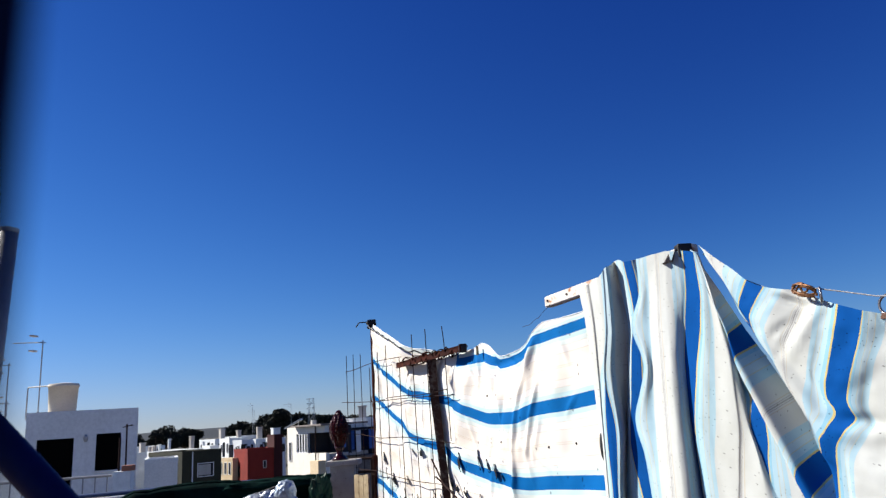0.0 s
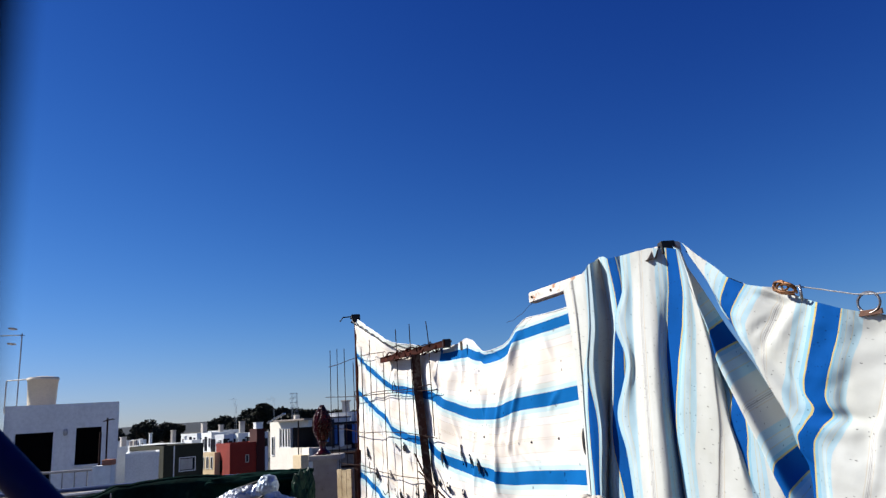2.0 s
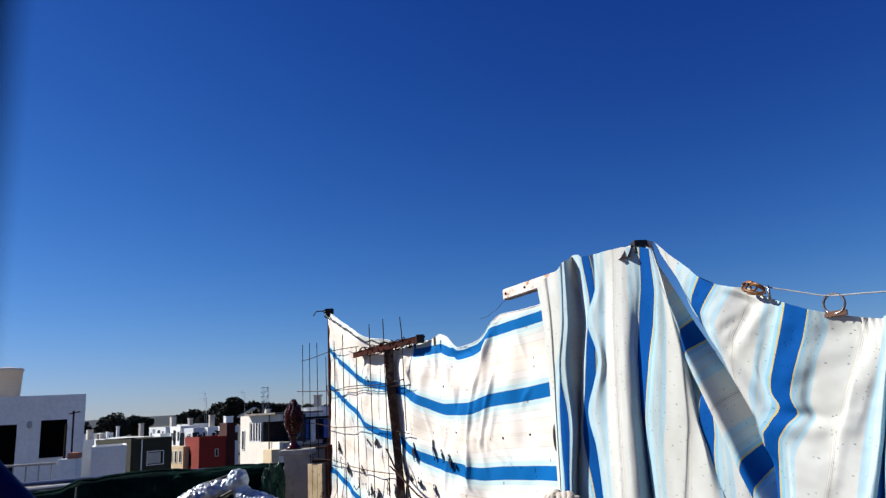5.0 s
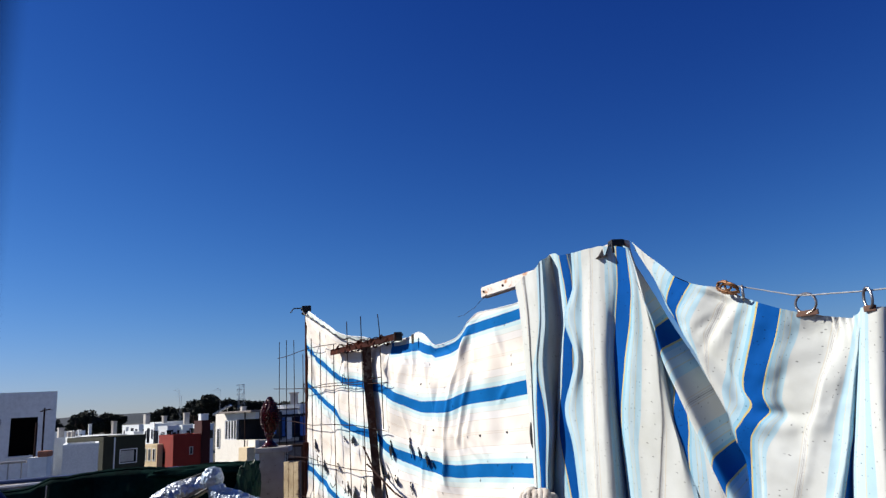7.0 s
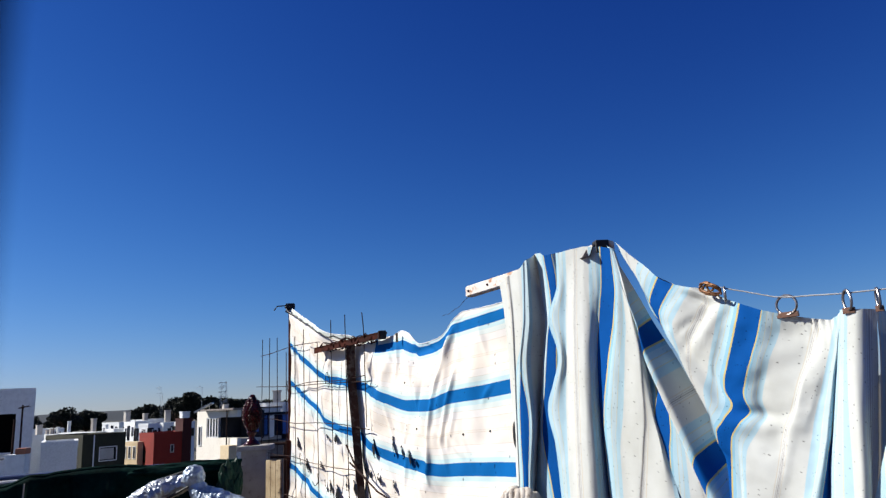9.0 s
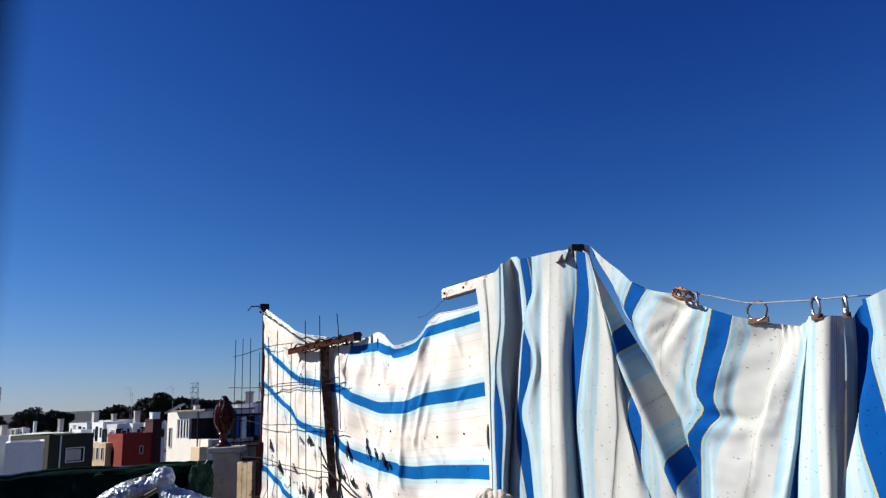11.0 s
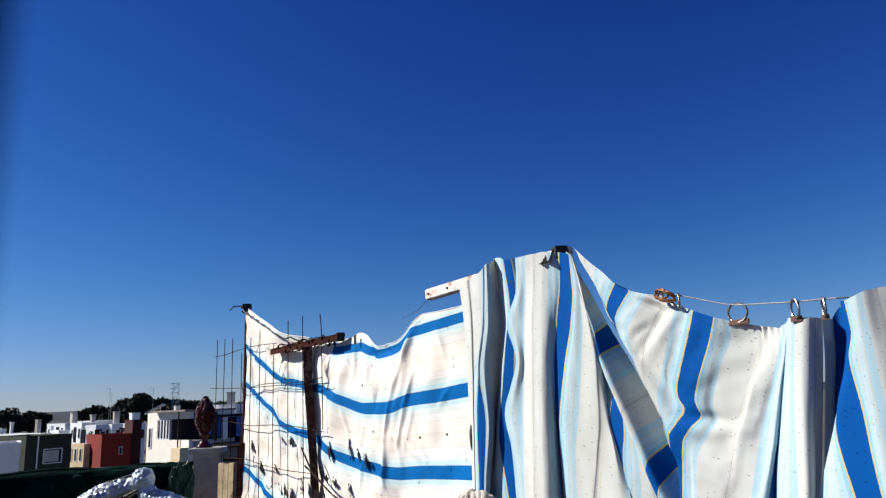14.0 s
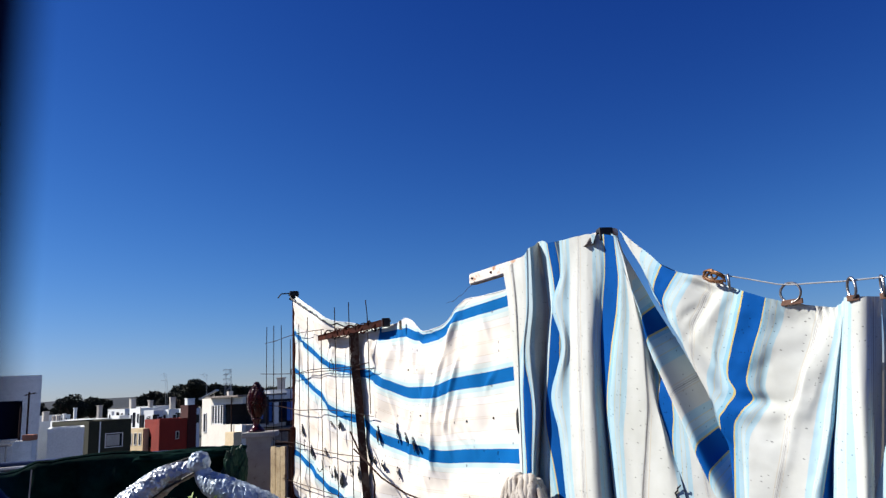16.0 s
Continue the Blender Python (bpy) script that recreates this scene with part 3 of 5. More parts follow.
# loose ends of binding wire
for k in range(5):
    s, z = rnd.uniform(0.15, 1.7), rnd.choice((1.1, 1.4, 1.68, 1.3, 0.95))
    a0 = rnd.uniform(0, 6)
    r0 = rnd.uniform(0.03, 0.06)
    pts = [on_fence(s + r0 * math.cos(a0 + q * 0.5) + q * 0.006, z + r0 * math.sin(a0 + q * 0.5) + 0.006 * q * rnd.uniform(-1, 1), 0.09) - oM for q in range(9)]
    part("wire_end", tubed(pts, 0.003, 4), M_BAR, mesh_panel, "loose curl of binding wire")
# bent bars low on the sheet
for pts in ([(1.45, 1.22), (1.62, 1.05), (1.9, 0.93), (2.2, 0.86), (2.38, 0.84)], [(1.5, 1.1), (1.75, 1.0), (1.8, 0.88), (1.78, 0.7)]):
    rod([on_fence(s, z, 0.09) for s, z in pts], 0.006)

# ---- beam and hung curtain ----
oB = on_fence(3.4, 0, -0.02)
beam = empty("wooden_beam", oB)
bb = bmesh.new()
vs = []
for s_, z0, z1 in ((2.80, 2.107, 2.172), (3.95, 2.15, 2.214)):
    for n_, z_ in ((-0.105, z0), (-0.05, z0), (-0.05, z1), (-0.105, z1)):
        vs.append(bb.verts.new(rel(s_, z_, n_, oB)))
bb.faces.new(vs[3::-1]); bb.faces.new(vs[4:])
for k in range(4):
    bb.faces.new((vs[k], vs[(k + 1) % 4], vs[4 + (k + 1) % 4], vs[4 + k]))
bmesh.ops.recalc_face_normals(bb, faces=bb.faces)
bmesh.ops.bevel(bb, geom=bb.edges[:], offset=0.006, segments=2, affect="EDGES")
part("timber", bb, M_BEAM, beam)
for s_, z_ in ((2.835, 2.141), (3.02, 2.149)):
    nail = bmesh.new()
    bmesh.ops.create_icosphere(nail, subdivisions=2, radius=0.008)
    bmesh.ops.translate(nail, verts=nail.verts, vec=rel(s_, z_, -0.05, oB))
    part("nail", nail, M_RUST, beam, "rusty nail head")
part("end_cap", boxed(-0.032, 0.032, -0.030, 0.030, 2.14, 2.203, bevel=0.006), M_BLACK, beam, "black end of the beam").location = rel(3.952, 0, 0.0, oB)
part("prop", tubed([rel(3.93, 0, -0.1, oB), rel(3.93, 2.16, -0.08, oB)], 0.03, 8), M_RUST, beam, "rusty upright prop behind the cloth")
tagged(beam, "white painted timber beam with rust stains", "beam")
LEVELS = (1.72, 1.42, 1.16)


def hung(columns, rows=70, sub=8, bottom=0.3, seed=0.0, sway=0.012):
    """A small hanging rag: each pleat gives fabric at four heights, top, four places, how far it stands out."""
    n_c = (len(columns) - 1) * sub
    cache = []
    for k in range(n_c + 1):
        i, f = min(k // sub, len(columns) - 2), k / sub - min(k // sub, len(columns) - 2)
        p0, p1, p2, p3 = (np.array(columns[max(0, min(len(columns) - 1, i + q))]) for q in (-1, 0, 1, 2))
        c = 0.5 * (2 * p1 + (p2 - p0) * f + (2 * p0 - 5 * p1 + 4 * p2 - p3) * f * f + (3 * p1 - p0 - 3 * p2 + p3) * f ** 3)
        lin = p1 + (p2 - p1) * f
        c[0:4] = lin[0:4]
        c[4] = lin[4] * 0.6 + c[4] * 0.4
        u0, ua, um, u1, zt, s0, s1, s2, s3, n = c
        levels = [min(LEVELS[0], zt - 0.06)] + list(LEVELS[1:])
        places, threads = [s1, s2, s3], [ua, um, u1]
        reach = (levels[-1] - bottom) / (levels[-2] - levels[-1]) * 0.7
        s_end = places[-1] + (places[-1] - places[-2]) * reach
        keys = [(-zt, s0)] + [(-a, b) for a, b in zip(levels, places)] + [(-bottom, s_end)]
        weave = [(-zt, u0)] + [(-a, b) for a, b in zip(levels, threads)] + [(-bottom, threads[-1] + (threads[-1] - threads[-2]) * reach)]
        col = []
        for j in range(rows + 1):
            z = zt + (bottom - zt) * (j / rows)
            s = sampled(keys, -z) if zt > levels[1] + 0.05 else s0
            drop = zt - z
            u = sampled(weave, -z) if zt > levels[1] + 0.05 else u0
            out = n * (0.25 + 0.75 * min(1, drop / 0.22))
            out += sway * wob(s, z * 0.35, 5, seed) + 0.3 * sway * wob(s * 1.5, z * 0.5, 16, seed + 1)
            col.append((on_fence(s, z + 0.006 * wob(s, 0, 20, seed) * (j == 0), out), (u, z * 0.9 + s * 0.3)))
        cache.append(col)
    return grid(n_c, rows, lambda a, b: cache[a][b][0], lambda a, b: cache[a][b][1])


FOOT = 14


def drape(rails, rows=90, sub=7, relief=None, slip=(0.25, 0.55)):
    """Cloth between falling threads. Each thread: its place in the fabric (or two, where it slips under way),
    how far it stands out at top, middle and foot, and the points of its way down."""
    table = []
    for u, ns, *way in rails:
        u0, u1 = u if isinstance(u, tuple) else (u, u)
        n3 = ns if isinstance(ns, tuple) else (ns, ns, ns)
        ks = [(k / (len(way) - 1), s, z) for k, (s, z) in enumerate(way)]
        (sa, za), (sb, zb) = way[-2:]
        col = []
        for j in range(rows + 1):
            q = j / rows
            e = min(1, max(0, (q - slip[0]) / (slip[1] - slip[0])))
            col.append((sampled([(k, s) for k, s, z in ks], q), sampled([(k, z) for k, s, z in ks], q),
                        sampled([(0, n3[0]), (0.5, n3[1]), (1, n3[2])], q), u0 + (u1 - u0) * e * e * (3 - 2 * e)))
        for j in range(1, FOOT + 1):         # on down to the foot, or tucked in behind the roll
            q = j / FOOT
            if zb < 1.25:
                z = zb + (0.42 - zb) * q
                col.append((sb + (sb - sa) / (zb - za) * (z - zb) * 0.8, z, n3[2], col[rows][3]))
            else:
                col.append((sb + 0.01 * q, zb - 0.12 * q, n3[2] - 0.13 * q ** 0.7, col[rows][3]))
        table.append(col)
    n_c = (len(table) - 1) * sub
    last = rows + FOOT
    spots = [[None] * (last + 1) for _ in range(n_c + 1)]
    for j in range(last + 1):
        curves = [[(i, table[i][j][c]) for i in range(len(table))] for c in range(4)]
        for k in range(n_c + 1):
            x = k / sub
            s, z, n = (sampled(curves[c], x) for c in range(3))
            i = min(int(x), len(table) - 2)
            u = curves[3][i][1] + (curves[3][i + 1][1] - curves[3][i][1]) * (x - i)
            if relief:
                n += relief(s, z, j / rows)
            spots[k][j] = (on_fence(s, z, n), (u, z * 0.9 + s * 0.3))
    return grid(n_c, last, lambda a, b: spots[a][b][0], lambda a, b: spots[a][b][1])


# threads from the gathered end towards the rings: fabric place, how far it stands out at top, middle and foot, then its way down
shaded_pleats = [
    (-2.42, (0, 0.0, 0.0), (3.191, 2.121), (3.216, 1.937), (3.225, 1.660), (3.225, 1.393), (3.226, 1.105), (3.222, 0.937)),
    ((-2.49, -2.35), (0.045, 0.045, 0.045), (3.311, 2.139), (3.326, 1.922), (3.320, 1.655), (3.310, 1.395), (3.298, 1.113), (3.293, 0.949)),
    ((-2.46, -2.28), (0.038, 0.038, 0.038), (3.329, 2.146), (3.338, 1.921), (3.323, 1.654), (3.308, 1.394), (3.291, 1.112), (3.286, 0.947)),
    ((-2.38, -2.12), (0.055, 0.055, 0.055), (3.413, 2.157), (3.414, 1.911), (3.372, 1.651), (3.349, 1.395), (3.340, 1.117), (3.331, 0.953)),
    ((-2.3, -1.99), (0.056, 0.056, 0.056), (3.457, 2.180), (3.436, 1.908), (3.381, 1.651), (3.375, 1.394), (3.361, 1.117), (3.352, 0.954)),
]
shaded_return = [
    ((-2.22, -2.1), (0.050, 0.050, 0.050), (3.467, 2.195), (3.444, 1.908), (3.385, 1.650), (3.409, 1.393), (3.378, 1.117), (3.359, 0.954)),
    ((-2.26, -2.25), (0.048, 0.048, 0.048), (3.482, 2.201), (3.471, 1.904), (3.416, 1.648), (3.431, 1.393), (3.391, 1.117), (3.369, 0.954)),
    ((-2.36, -2.36), (0.015, 0.015, 0.015), (3.478, 2.212), (3.470, 1.905), (3.432, 1.647), (3.429, 1.392), (3.380, 1.110), (3.358, 0.951)),
    ((-2.48, -2.48), (-0.03, -0.03, -0.03), (3.452, 2.236), (3.472, 1.906), (3.430, 1.647), (3.396, 1.390), (3.341, 1.095), (3.315, 0.942)),
    ((-2.42, -2.42), (-0.07, -0.07, -0.07), (3.423, 2.248), (3.485, 1.906), (3.429, 1.646), (3.374, 1.388), (3.312, 1.075), (3.287, 0.934)),
]
crossing_pleats = [
    (-1.4, (-0.06, -0.06, -0.06), (3.425, 2.247), (3.462, 1.908), (3.436, 1.763), (3.396, 1.561), (3.345, 1.303), (3.285, 1.089), (3.246, 0.932)),
    (-1.31, (-0.03, -0.03, -0.03), (3.480, 2.240), (3.510, 1.901), (3.485, 1.758), (3.445, 1.559), (3.395, 1.305), (3.361, 1.082), (3.358, 0.946)),
    (-1.18, (-0.01, -0.01, -0.01), (3.531, 2.228), (3.557, 1.938), (3.523, 1.783), (3.480, 1.558), (3.430, 1.307), (3.438, 1.089), (3.455, 0.957)),
    (-1.1, (-0.008, -0.008, -0.008), (3.553, 2.214), (3.581, 1.979), (3.533, 1.782), (3.490, 1.558), (3.445, 1.307), (3.481, 1.092), (3.498, 0.961)),
    (-0.9, (-0.015, -0.015, -0.015), (3.601, 2.211), (3.620, 2.060), (3.587, 1.777), (3.557, 1.527), (3.515, 1.308), (3.542, 1.095), (3.538, 0.964)),
]
crossing_return = [
    (-0.8, (-0.03, -0.03, -0.03), (3.610, 2.213), (3.636, 2.044), (3.612, 1.775), (3.574, 1.526), (3.532, 1.307), (3.557, 1.094), (3.553, 0.964)),
    (-0.7, (-0.06, -0.06, -0.06), (3.609, 2.222), (3.636, 2.031), (3.621, 1.774), (3.575, 1.525), (3.532, 1.305), (3.554, 1.091), (3.553, 0.960)),
]
broad_rise = [
    (-0.86, (0.04, 0.03, 0.04), (3.690, 2.194), (3.676, 2.039), (3.591, 1.867), (3.635, 1.683), (3.536, 1.425), (3.578, 1.246), (3.593, 0.988)),
    (-0.78, (0.045, 0.032, 0.05), (3.723, 2.190), (3.708, 2.034), (3.631, 1.862), (3.664, 1.681), (3.581, 1.424), (3.621, 1.248), (3.634, 0.993)),
    (-0.67, (0.05, 0.012, 0.06), (3.767, 2.189), (3.739, 2.029), (3.698, 1.862), (3.679, 1.680), (3.649, 1.423), (3.659, 1.249), (3.674, 0.998)),
    (-0.55, (0.05, 0.038, 0.07), (3.814, 2.188), (3.789, 2.020), (3.757, 1.854), (3.739, 1.675), (3.722, 1.423), (3.723, 1.252), (3.718, 1.003)),
]
broad_fall = [
    (-0.49, (0.05, 0.055, 0.085), (3.836, 2.186), (3.817, 2.015), (3.798, 1.849), (3.782, 1.672), (3.772, 1.423), (3.771, 1.254), (3.768, 1.009)),
    (-0.42, (0.048, 0.06, 0.09), (3.879, 2.186), (3.861, 2.008), (3.851, 1.843), (3.837, 1.668), (3.827, 1.422), (3.826, 1.256), (3.829, 1.015)),
    (-0.33, (0.044, 0.047, 0.067), (3.915, 2.179), (3.901, 2.002), (3.885, 1.839), (3.864, 1.665), (3.853, 1.421), (3.855, 1.255), (3.855, 1.015)),
    (-0.2, (0.038, 0.026, 0.02), (3.948, 2.172), (3.936, 1.997), (3.901, 1.837), (3.872, 1.665), (3.860, 1.420), (3.857, 1.252), (3.854, 1.009)),
]
stripe_fall = [
    (-0.105, (0.034, 0.012, -0.02), (3.979, 2.166), (3.957, 1.994), (3.916, 1.836), (3.876, 1.664), (3.856, 1.419), (3.848, 1.250), (3.840, 1.003)),
    (0.105, (0.035, 0.022, 0.01), (4.036, 2.146), (4.038, 1.980), (4.006, 1.824), (3.951, 1.659), (3.888, 1.401), (3.873, 1.252), (3.875, 1.010)),
    (0.2, (0.034, 0.035, 0.03), (4.044, 2.139), (4.060, 1.976), (4.046, 1.819), (4.002, 1.655), (3.947, 1.401), (3.933, 1.255), (3.926, 1.017)),
    (0.34, (0.03, 0.03, 0.03), (4.050, 2.133), (4.079, 1.973), (4.081, 1.815), (4.056, 1.651), (4.013, 1.401), (3.980, 1.256), (3.968, 1.021)),
]
loose_fall = [
    (0.46, (0.03, 0.04, 0.035), (4.053, 2.127), (4.092, 1.971), (4.121, 1.810), (4.139, 1.644), (4.128, 1.400), (4.101, 1.260), (4.050, 1.028)),
    (0.5, (0.025, 0.035, 0.03), (4.052, 2.125), (4.091, 1.971), (4.126, 1.810), (4.147, 1.643), (4.139, 1.399), (4.115, 1.260), (4.067, 1.029)),
    (0.62, (0.01, 0.02, 0.045), (4.042, 2.128), (4.084, 1.973), (4.126, 1.810), (4.149, 1.643), (4.170, 1.399), (4.201, 1.263), (4.210, 1.044)),
    (0.69, (-0.02, -0.03, 0.03), (4.020, 2.135), (4.060, 1.979), (4.100, 1.814), (4.118, 1.645), (4.160, 1.397), (4.208, 1.261), (4.265, 1.047)),
]
under_fall = [
    (0.66, (-0.12, -0.01, 0.0), (3.998, 1.691), (4.044, 1.593), (4.093, 1.480), (4.118, 1.361), (4.140, 1.245), (4.166, 1.020)),
    (0.8, (-0.12, 0.005, 0.015), (4.037, 1.687), (4.085, 1.590), (4.133, 1.479), (4.147, 1.362), (4.172, 1.246), (4.208, 1.025)),
    (0.9, (-0.12, 0.012, 0.025), (4.075, 1.684), (4.128, 1.588), (4.183, 1.478), (4.170, 1.362), (4.194, 1.248), (4.232, 1.028)),
]
under_back = [
    (1.1, (-0.12, 0.008, 0.022), (4.118, 1.680), (4.190, 1.584), (4.235, 1.476), (4.238, 1.350), (4.225, 1.247), (4.222, 1.028)),
    (1.21, (-0.12, 0.005, 0.022), (4.155, 1.677), (4.216, 1.582), (4.256, 1.474), (4.268, 1.347), (4.266, 1.221), (4.258, 1.021)),
    (1.45, (-0.12, -0.005, 0.008), (4.180, 1.675), (4.225, 1.580), (4.268, 1.472), (4.300, 1.342), (4.330, 1.214), (4.345, 1.012)),
    (1.78, (-0.12, -0.04, -0.02), (4.196, 1.673), (4.235, 1.581), (4.280, 1.472), (4.330, 1.342), (4.390, 1.214), (4.460, 1.012)),
]
draped_head = [
    (0.3, (0.0, 0.0, 0.0), (4.040, 2.180), (4.046, 2.171), (4.051, 2.162), (4.057, 2.152), (4.062, 2.141), (4.067, 2.126), (4.072, 2.115), (4.080, 2.100)),
    (0.6, (0.0, 0.005, 0.01), (4.128, 2.093), (4.124, 2.081), (4.123, 2.065), (4.126, 2.049), (4.131, 2.033), (4.136, 2.016), (4.145, 1.999), (4.156, 1.977)),
    (0.75, (0.005, 0.01, 0.015), (4.203, 2.030), (4.189, 2.012), (4.178, 1.993), (4.174, 1.974), (4.172, 1.954), (4.177, 1.935), (4.185, 1.917), (4.195, 1.893)),
    (0.9, (0.01, 0.012, 0.02), (4.265, 1.971), (4.247, 1.947), (4.232, 1.922), (4.217, 1.897), (4.209, 1.871), (4.210, 1.846), (4.223, 1.820), (4.242, 1.793)),
]
draped_neck = [
    (1.1, (0.01, 0.015, 0.025), (4.332, 1.933), (4.306, 1.903), (4.280, 1.873), (4.260, 1.847), (4.246, 1.819), (4.247, 1.790), (4.259, 1.758), (4.282, 1.715)),
    (1.3, (0.01, 0.02, 0.03), (4.402, 1.909), (4.374, 1.876), (4.343, 1.838), (4.318, 1.805), (4.301, 1.772), (4.301, 1.736), (4.312, 1.698), (4.331, 1.638)),
    (1.5, (-0.01, 0.015, 0.03), (4.481, 1.888), (4.459, 1.834), (4.431, 1.785), (4.399, 1.738), (4.375, 1.687), (4.370, 1.631), (4.378, 1.574), (4.397, 1.499)),
    (1.68, (0.0, 0.02, 0.03), (4.552, 1.843), (4.524, 1.762), (4.492, 1.676), (4.463, 1.590), (4.443, 1.526), (4.437, 1.471), (4.435, 1.428), (4.440, 1.396)),
]
draped_stripe = [
    (1.79, (0.0, 0.015, 0.03), (4.582, 1.827), (4.549, 1.737), (4.510, 1.641), (4.476, 1.546), (4.478, 1.476), (4.481, 1.438), (4.446, 1.389), (4.447, 1.360)),
    (1.9, (0.015, 0.02, 0.03), (4.629, 1.807), (4.590, 1.699), (4.544, 1.585), (4.516, 1.490), (4.541, 1.434), (4.500, 1.374), (4.466, 1.330), (4.468, 1.286)),
    (2.1, (0.02, 0.02, 0.02), (4.712, 1.772), (4.675, 1.680), (4.634, 1.589), (4.588, 1.473), (4.600, 1.416), (4.559, 1.363), (4.516, 1.307), (4.504, 1.229)),
    (2.2, (0.015, 0.012, 0.02), (4.732, 1.765), (4.700, 1.673), (4.660, 1.581), (4.616, 1.459), (4.628, 1.403), (4.595, 1.359), (4.545, 1.291), (4.533, 1.159)),
]
ring_fall = [
    (2.34, (0.0, -0.005, 0.028), (4.781, 1.747), (4.743, 1.658), (4.694, 1.564), (4.652, 1.443), (4.658, 1.392), (4.634, 1.343), (4.577, 1.262), (4.550, 1.062)),
    (2.48, (-0.025, 0.0, 0.02), (4.876, 1.721), (4.842, 1.613), (4.799, 1.517), (4.755, 1.411), (4.736, 1.372), (4.715, 1.323), (4.695, 1.236), (4.641, 1.070)),
    (2.54, (-0.02, 0.022, 0.015), (4.907, 1.715), (4.872, 1.610), (4.829, 1.516), (4.787, 1.411), (4.769, 1.373), (4.746, 1.324), (4.722, 1.237), (4.666, 1.071)),
    (2.62, (0.0, 0.012, 0.012), (4.943, 1.708), (4.907, 1.608), (4.870, 1.514), (4.825, 1.410), (4.806, 1.372), (4.786, 1.324), (4.756, 1.238), (4.706, 1.075)),
]
ring_valley = [
    (2.68, (0.015, -0.002, 0.016), (4.971, 1.716), (4.933, 1.605), (4.896, 1.512), (4.855, 1.409), (4.843, 1.371), (4.833, 1.325), (4.812, 1.240), (4.767, 1.081)),
    (2.8, (0.025, 0.005, 0.024), (4.993, 1.730), (4.956, 1.603), (4.925, 1.511), (4.894, 1.409), (4.884, 1.372), (4.875, 1.326), (4.853, 1.243), (4.797, 1.084)),
    (2.88, (0.01, -0.01, 0.015), (4.992, 1.735), (4.958, 1.603), (4.928, 1.511), (4.899, 1.408), (4.890, 1.371), (4.882, 1.325), (4.860, 1.242), (4.815, 1.085)),
    (3.05, (-0.05, -0.06, -0.05), (4.971, 1.740), (4.940, 1.605), (4.917, 1.510), (4.892, 1.406), (4.882, 1.368), (4.872, 1.321), (4.856, 1.237), (4.823, 1.078)),
]
ring_panel = [
    (3.13, (0.02, -0.02, -0.01), (4.989, 1.735), (4.933, 1.548), (4.885, 1.361), (4.853, 1.212), (4.837, 1.084)),
    (3.2, (0.035, 0.02, 0.02), (5.002, 1.734), (4.960, 1.547), (4.918, 1.363), (4.885, 1.217), (4.865, 1.090)),
    (3.34, (0.04, 0.045, 0.05), (5.024, 1.733), (4.994, 1.545), (4.972, 1.364), (4.960, 1.223), (4.948, 1.101)),
    (3.42, (0.045, 0.055, 0.06), (5.053, 1.729), (5.024, 1.543), (5.005, 1.365), (4.991, 1.225), (4.977, 1.105)),
]
ring_shade = [
    (3.48, (0.03, 0.035, 0.04), (5.075, 1.727), (5.047, 1.541), (5.023, 1.364), (5.007, 1.224), (4.991, 1.104)),
    (3.52, (-0.03, -0.03, -0.02), (5.072, 1.729), (5.041, 1.541), (5.012, 1.360), (4.992, 1.218), (4.975, 1.095)),
    (3.6, (-0.09, -0.1, -0.08), (5.058, 1.731), (5.027, 1.541), (4.995, 1.356), (4.973, 1.211), (4.952, 1.086)),
]
pocket = [
    (3.62, (-0.09, -0.09, -0.09), (5.056, 1.731), (5.047, 1.621), (5.025, 1.468), (4.994, 1.280), (4.962, 1.094)),
    (3.85, (-0.15, -0.15, -0.15), (5.059, 1.729), (5.050, 1.622), (5.026, 1.467), (4.992, 1.275), (4.955, 1.086)),
    (4.0, (-0.17, -0.17, -0.17), (5.085, 1.769), (5.071, 1.620), (5.043, 1.466), (5.006, 1.274), (4.965, 1.084)),
    (4.1, (-0.16, -0.16, -0.16), (5.113, 1.774), (5.108, 1.617), (5.088, 1.464), (5.049, 1.276), (5.010, 1.089)),
]
front_edge = [
    ((4.0, 3.66), (0.02, 0.02, 0.02), (5.167, 1.769), (5.169, 1.665), (5.151, 1.575), (5.098, 1.406), (5.049, 1.272), (4.989, 1.109)),
    ((4.05, 3.9), (0.06, 0.06, 0.06), (5.187, 1.766), (5.189, 1.662), (5.172, 1.573), (5.122, 1.407), (5.126, 1.277), (5.140, 1.127)),
    (4.1, (0.08, 0.08, 0.08), (5.202, 1.764), (5.207, 1.668), (5.188, 1.572), (5.202, 1.407), (5.207, 1.282), (5.219, 1.137)),
    (4.25, (0.09, 0.09, 0.09), (5.236, 1.773), (5.238, 1.664), (5.231, 1.569), (5.239, 1.407), (5.241, 1.284), (5.252, 1.141)),
]
front_back = [
    (4.34, (0.085, 0.085, 0.085), (5.260, 1.783), (5.265, 1.662), (5.269, 1.567), (5.274, 1.407), (5.274, 1.285), (5.280, 1.142)),
    (4.5, (0.06, 0.06, 0.06), (5.293, 1.792), (5.303, 1.659), (5.318, 1.563), (5.322, 1.405), (5.317, 1.284), (5.322, 1.143)),
    (4.9, (0.02, 0.02, 0.02), (5.359, 1.797), (5.373, 1.653), (5.387, 1.559), (5.389, 1.403), (5.383, 1.283), (5.380, 1.143)),
    (5.1, (-0.03, -0.03, -0.03), (5.417, 1.788), (5.430, 1.648), (5.443, 1.555), (5.438, 1.400), (5.431, 1.281), (5.434, 1.142)),
]
